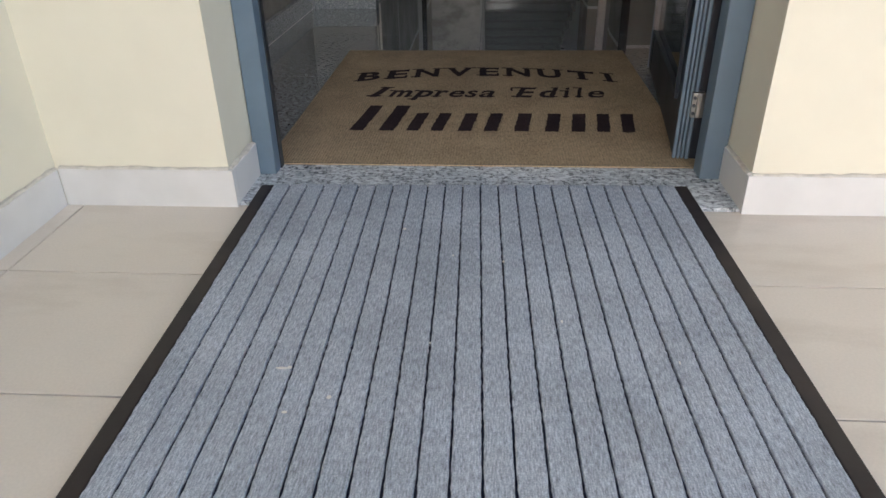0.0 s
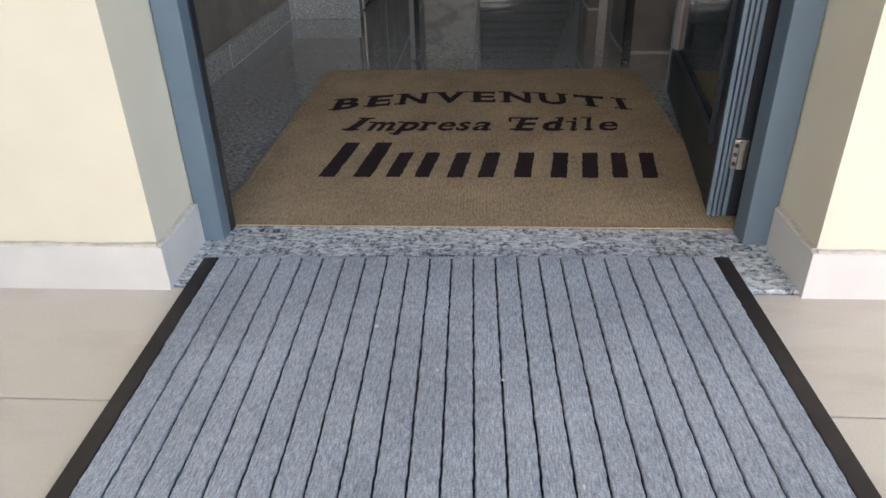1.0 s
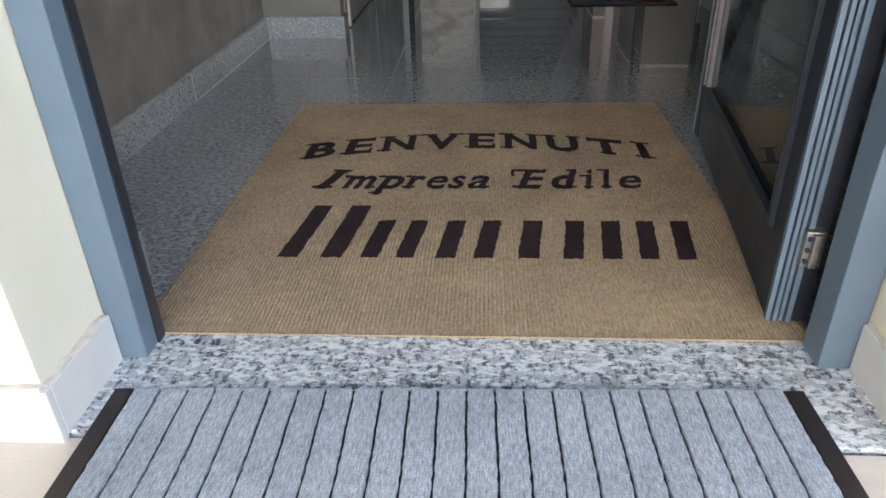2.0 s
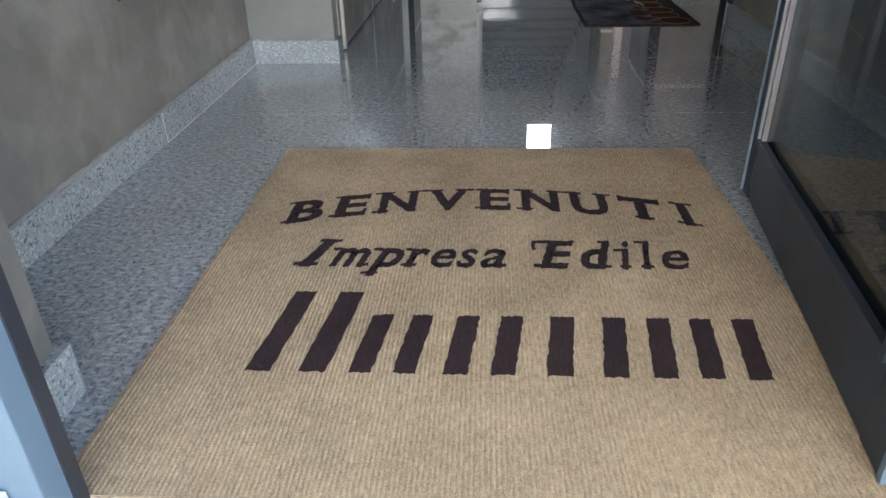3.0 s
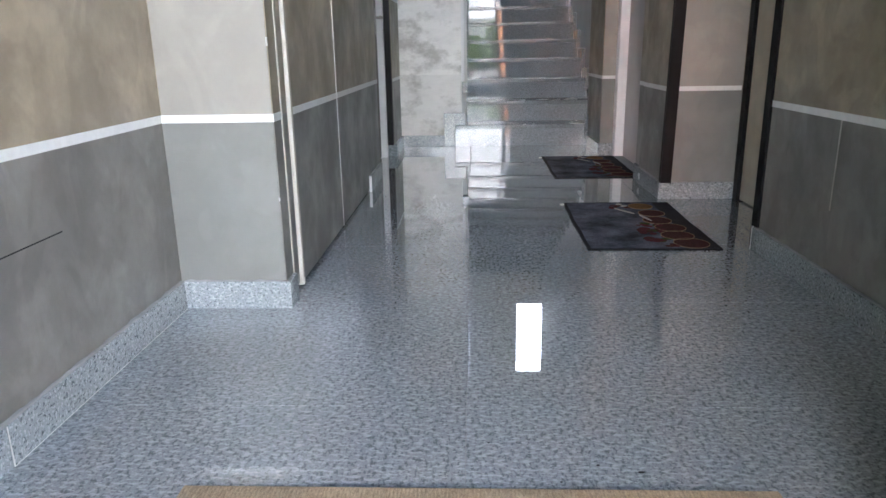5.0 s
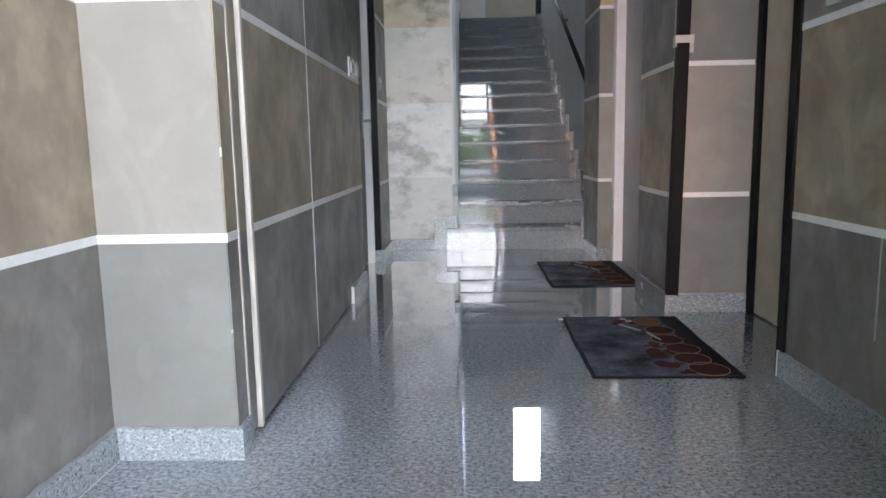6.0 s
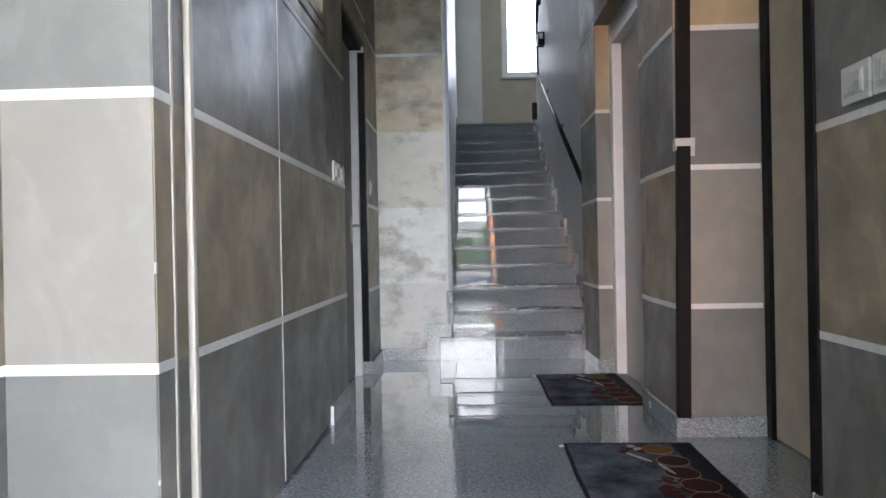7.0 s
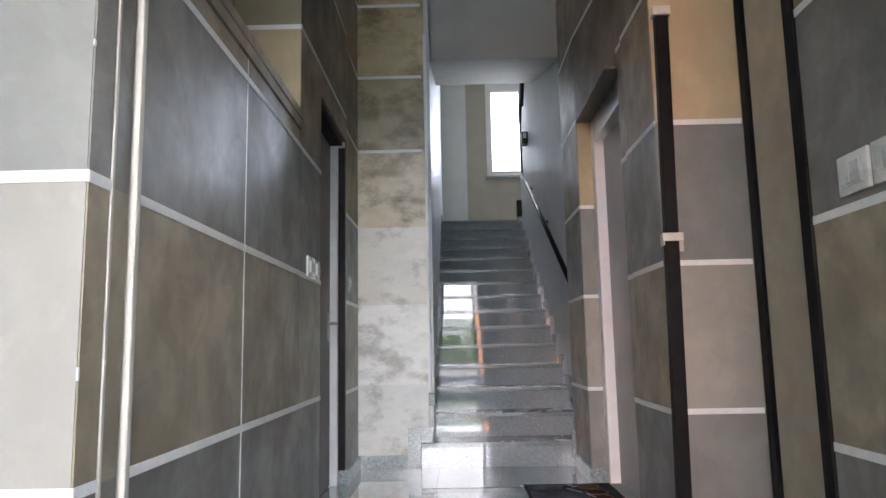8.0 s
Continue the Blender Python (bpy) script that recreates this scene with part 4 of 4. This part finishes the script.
def glyphs(text, shear, weight):
    """Outline of a text in the built-in font as flat 2D triangles."""
    cu = bpy.data.curves.new("text", "FONT")
    cu.body, cu.shear, cu.offset, cu.resolution_u = text, shear, weight, 4
    ob = new("text", cu)
    bpy.context.view_layer.update()
    me = bpy.data.meshes.new_from_object(ob.evaluated_get(bpy.context.evaluated_depsgraph_get()))
    bpy.data.objects.remove(ob)
    bpy.data.curves.remove(cu)
    return me


def ragged(bm, seed):
    """Frayed edges of print on fibre."""
    bmesh.ops.triangulate(bm, faces=bm.faces)
    for _ in range(4):
        long = [e for e in bm.edges if e.calc_length() > 0.0065]
        if not long:
            break
        bmesh.ops.subdivide_edges(bm, edges=long, cuts=1)
        bmesh.ops.triangulate(bm, faces=[f for f in bm.faces if len(f.verts) > 3])
    rnd = random.Random(seed)
    for v in bm.verts:
        v.co.x += rnd.uniform(-0.0013, 0.0013)
        v.co.y += rnd.uniform(-0.0019, 0.0019)


def printed(name, text, x0, x1, y0, y1, shear=0.0, weight=0.0, arch=None, serif=(), lift=0.0):
    """Text fitted to a box on the mat; arch bends its base line."""
    me = glyphs(text, shear, weight)
    bm = bmesh.new()
    bm.from_mesh(me)
    bpy.data.meshes.remove(me)
    lx, hx = min(v.co.x for v in bm.verts), max(v.co.x for v in bm.verts)
    base = 0.0
    caps = max(v.co.y for v in bm.verts)
    for v in bm.verts:
        v.co.x = x0 + (v.co.x - lx) / (hx - lx) * (x1 - x0)
        v.co.y = y0 + (v.co.y - base) / (caps - base) * (y1 - y0)
        v.co.z = INK1 + lift
    for u0, u1, w0, w1 in serif:
        vs = [bm.verts.new((x0 + u * (x1 - x0), y0 + w * (y1 - y0), INK1 + lift + 0.0004)) for u, w in ((u0, w0), (u1, w0), (u1, w1), (u0, w1))]
        bm.faces.new(vs)
    if arch:
        xc, k = arch
        for v in bm.verts:
            v.co.y -= k * (v.co.x - xc) ** 2
    ragged(bm, len(text) * 7 + int(1000 * x0))
    return part(name, bm, M_COIR_INK, coir, "dark brown printed letter" if len(text) == 1 else "dark brown printed word")


SF = 0.09
LETTERS = {
    "B": ((-0.16, 0.3, 0, SF), (-0.16, 0.3, 1 - SF, 1)),
    "E": ((-0.16, 0.3, 0, SF), (-0.16, 0.3, 1 - SF, 1), (0.9, 1.0, 0.0, 0.28), (0.9, 1.0, 0.74, 1.0)),
    "N": ((-0.2, 0.34, 1 - SF, 1), (-0.16, 0.3, 0, SF), (0.7, 1.2, 1 - SF, 1)),
    "V": ((-0.14, 0.34, 1 - SF, 1), (0.66, 1.14, 1 - SF, 1)),
    "U": ((-0.14, 0.34, 1 - SF, 1), (0.66, 1.14, 1 - SF, 1)),
    "T": ((0.28, 0.72, 0, SF), (0.0, 0.1, 0.74, 1), (0.9, 1.0, 0.74, 1)),
    "I": ((-0.7, 1.7, 0, SF), (-0.7, 1.7, 1 - SF, 1)),
}
widths = {"I": 0.034, "T": 0.078, "N": 0.075, "V": 0.082, "B": 0.066, "E": 0.062, "U": 0.072}
word = "BENVENUTI"
gap = (0.80 - sum(widths[c] for c in word)) / (len(word) - 1)
x, lift = -0.058, 0.0
for c in word:
    w = widths[c]
    inset = 0.008 if c == "I" else 0.0
    printed("letter", c, x + inset, x + w - inset, 2.460, 2.556, 0.0, 0.033, (0.335, 0.44), LETTERS[c], lift)
    x += w + gap
    lift += 0.00006
# sloping words, letter by letter: character, start, end, top, strokes' end serifs
SLOPED = (
    ("I", 0.006, 0.062, 1.0, ((-0.14, 0.62, 0, 0.12), (0.42, 1.16, 0.88, 1))),
    ("m", 0.062, 0.130, 0.66, ((-0.02, 0.22, 0.84, 1), (0.80, 1.02, 0, 0.16))),
    ("p", 0.130, 0.192, 0.66, ((0.06, 0.36, 0.84, 1), (-0.12, 0.34, -0.44, -0.30))),
    ("r", 0.194, 0.238, 0.66, ((-0.04, 0.36, 0.84, 1), (-0.12, 0.50, 0, 0.14))),
    ("e", 0.240, 0.284, 0.66, ()),
    ("s", 0.286, 0.324, 0.66, ((0.0, 0.16, 0.02, 0.3),)),
    ("a", 0.326, 0.372, 0.66, ((0.78, 1.02, 0, 0.16),)),
    ("E", 0.430, 0.498, 1.0, ((-0.16, 0.3, 0, 0.11), (-0.14, 0.4, 0.88, 1), (-0.16, -0.06, 0.62, 0.94))),
    ("d", 0.502, 0.562, 1.0, ((0.62, 0.9, 0.90, 1), (0.62, 0.86, 0, 0.10))),
    ("i", 0.570, 0.594, 1.0, ((-0.3, 0.5, 0.60, 0.70), (-0.1, 0.7, 0, 0.10))),
    ("l", 0.606, 0.632, 1.0, ((-0.05, 0.6, 0.90, 1), (-0.1, 0.7, 0, 0.10))),
    ("e", 0.640, 0.690, 0.66, ()),
)
for c, x0, x1, top, ends in SLOPED:
    printed("letter", c, x0, x1, 2.230, 2.230 + 0.096 * top, 0.3, 0.016 if c in "eas" else 0.028, None, ends, lift)
    lift += 0.00003


def slanted_bar(x0, x1, y0, y1, lean):
    bm = bmesh.new()
    lo = [(x0, y0), (x1, y0), (x1 + lean, y1), (x0 + lean, y1)]
    a = [bm.verts.new((x, y, INK0)) for x, y in lo]
    b = [bm.verts.new((x, y, INK1)) for x, y in lo]
    bm.faces.new(b)
    bmesh.ops.delete(bm, geom=a, context="VERTS")
    ragged(bm, int(1000 * x0))
    return part("bar", bm, M_COIR_INK, coir, "dark brown printed bar")


for x0, x1, top in ((0.000, 0.036, 2.147), (0.075, 0.115, 2.147), (0.146, 0.178, 2.083), (0.208, 0.240, 2.083), (0.278, 0.312, 2.083), (0.344, 0.378, 2.083), (0.420, 0.456, 2.083), (0.498, 0.532, 2.083), (0.564, 0.598, 2.083), (0.628, 0.660, 2.083), (0.690, 0.722, 2.083)):
    slanted_bar(x0, x1, 1.942, top, (top - 1.942) * 0.12)


def spice_mat(label, at, wave):
    m = thing("doormat", label, "mat", "printed doormats", at)
    W, L, T = 0.475, 0.785, 0.006
    part("printed_surface", boxes((0.012, W - 0.012, 0.012, L - 0.012, 0.0, T), bevel=0.002), M_SLATE, m, "slate grey printed pile")
    part("border", boxes((0, W, 0, 0.012, 0, T - 0.001), (0, W, L - 0.012, L, 0, T - 0.001), (0, 0.012, 0.012, L - 0.012, 0, T - 0.001), (W - 0.012, W, 0.012, L - 0.012, 0, T - 0.001)), M_MAT_EDGE, m, "black border")
    part("print_shade", boxes((0.40, W - 0.012, 0.012, L - 0.012, T, T + 0.0003)), M_MAT_EDGE, m, "black printed side")
    rnd = random.Random(3)
    ys = (0.075, 0.185, 0.305, 0.425, 0.555, 0.69)
    for i, y in enumerate(ys):
        x = 0.385 - 0.012 * (i % 2) - 0.008 * i
        r = 0.066 - 0.002 * i
        bowl = part("bowl_print", disc(bmesh.new(), x, y, T, T + 0.0010 + 0.00006 * i, r, 28, 0.95, 1.02), M_OCHRE if i == 5 else M_SPICE, m, "rust brown printed disc")
        part("rim_print", ring(bmesh.new(), x, y, T, T + 0.0018 + 0.00006 * i, r - 0.0016, r + 0.001, 30, 0.95, 1.02), M_RIM, bowl, "cream printed rim")
    for i in range(34):
        y = 0.03 + rnd.random() * 0.36
        x = 0.245 + rnd.random() * 0.09
        part("splash_print", disc(bmesh.new(), x, y, T, T + 0.0004 + 0.00005 * i, 0.008 + rnd.random() * 0.018, 11, 1.0, 0.5 + rnd.random()), (M_RED, M_SPICE, M_GREENPRINT, M_RED)[i % 4], m, "red printed splash")
    for i in range(10):
        part("splash_print", disc(bmesh.new(), 0.19 + rnd.random() * 0.1, 0.62 + rnd.random() * 0.12, T, T + 0.0005 + 0.00005 * i, 0.008 + rnd.random() * 0.014, 11), M_RED if i % 2 else M_SPICE, m, "red printed splash")
    for x, y, w, l, turn in ((0.245, 0.60, 0.007, 0.13, 0.55), (0.31, 0.47, 0.006, 0.12, 0.25), (0.245, 0.735, 0.014, 0.03, 0.3), (0.262, 0.70, 0.014, 0.03, -0.6)):
        bm = disc(bmesh.new(), 0, 0, T, T + 0.0022 + x * 0.001, 1.0, 12, w, l / 2)
        bmesh.ops.transform(bm, matrix=Matrix.Translation((x, y, 0)) @ Matrix.Rotation(turn, 4, "Z"), verts=bm.verts)
        part("utensil_print", bm, M_PALEPRINT, m, "pale printed utensil")
    part("tag", boxes((-0.018, 0.004, L - 0.035, L - 0.012, 0.001, 0.003)), M_TAPE, m, "small white label tag")
    # the thin mat lies a little wavy
    for ob in m.children_recursive:
        bm = bmesh.new()
        bm.from_mesh(ob.data)
        long = [e for e in bm.edges if abs(e.verts[0].co.y - e.verts[1].co.y) > 0.3]
        if long:
            bmesh.ops.subdivide_edges(bm, edges=long, cuts=17, use_grid_fill=True)
        for v in bm.verts:
            v.co.x += 0.0022 * math.sin(9.0 * v.co.y + wave) + 0.001 * math.sin(23.0 * v.co.y + 2 * wave)
        bm.to_mesh(ob.data)
        bm.free()
    return m


spice_mat("dark doormat with printed spice bowls by the taupe door", pose(0.742, 4.222, 0, 0, 0, -0.8), 0.6)
spice_mat("dark doormat with printed spice bowls by the white framed door", pose(0.790, 5.662, 0, 0, 0, 0), 2.9)

# ---- floor pieces ----
XJ = (-0.50, 0.318, 1.135, 1.60)
YJ = [1.7245, 1.895, 2.48, 3.087, 3.69, 4.295, 4.90, 5.505, 6.11, 6.715, 7.10]


def slab_mesh(w, l, mat, name, thick=0.02, edge=0.0007):
    bm = boxes((0, w, 0, l, -thick, 0))
    top = [e for e in bm.edges if all(v.co.z > -0.001 for v in e.verts)]
    bmesh.ops.bevel(bm, geom=top, offset=edge, segments=1, affect="EDGES")
    return mesh_of(bm, name, mat)


J = 0.0008
for i in range(len(XJ) - 1):
    for j in range(len(YJ) - 1):
        me = slab_mesh(XJ[i + 1] - XJ[i] - J, YJ[j + 1] - YJ[j] - J, M_FLOOR, "slab")
        o = new("slab", me)
        o.parent = floor
        o.location = (XJ[i] + J / 2, YJ[j] + J / 2, 0.0)

TW, TL = 0.62, 0.3095
tile_me = slab_mesh(TW - 0.003, TL - 0.003, M_TILE, "tile", 0.012)
cut_me = slab_mesh(TW - 0.003, 0.27, M_TILE, "tile", 0.012)
for i in range(-3, 5):
    for j in range(11):
        me = cut_me if j == 0 else tile_me
        o = new("tile", me)
        o.parent = porch_floor
        o.location = (-0.47 + TW * i + 0.0015, 1.2415 - TL * j + 0.0015, 0.0)
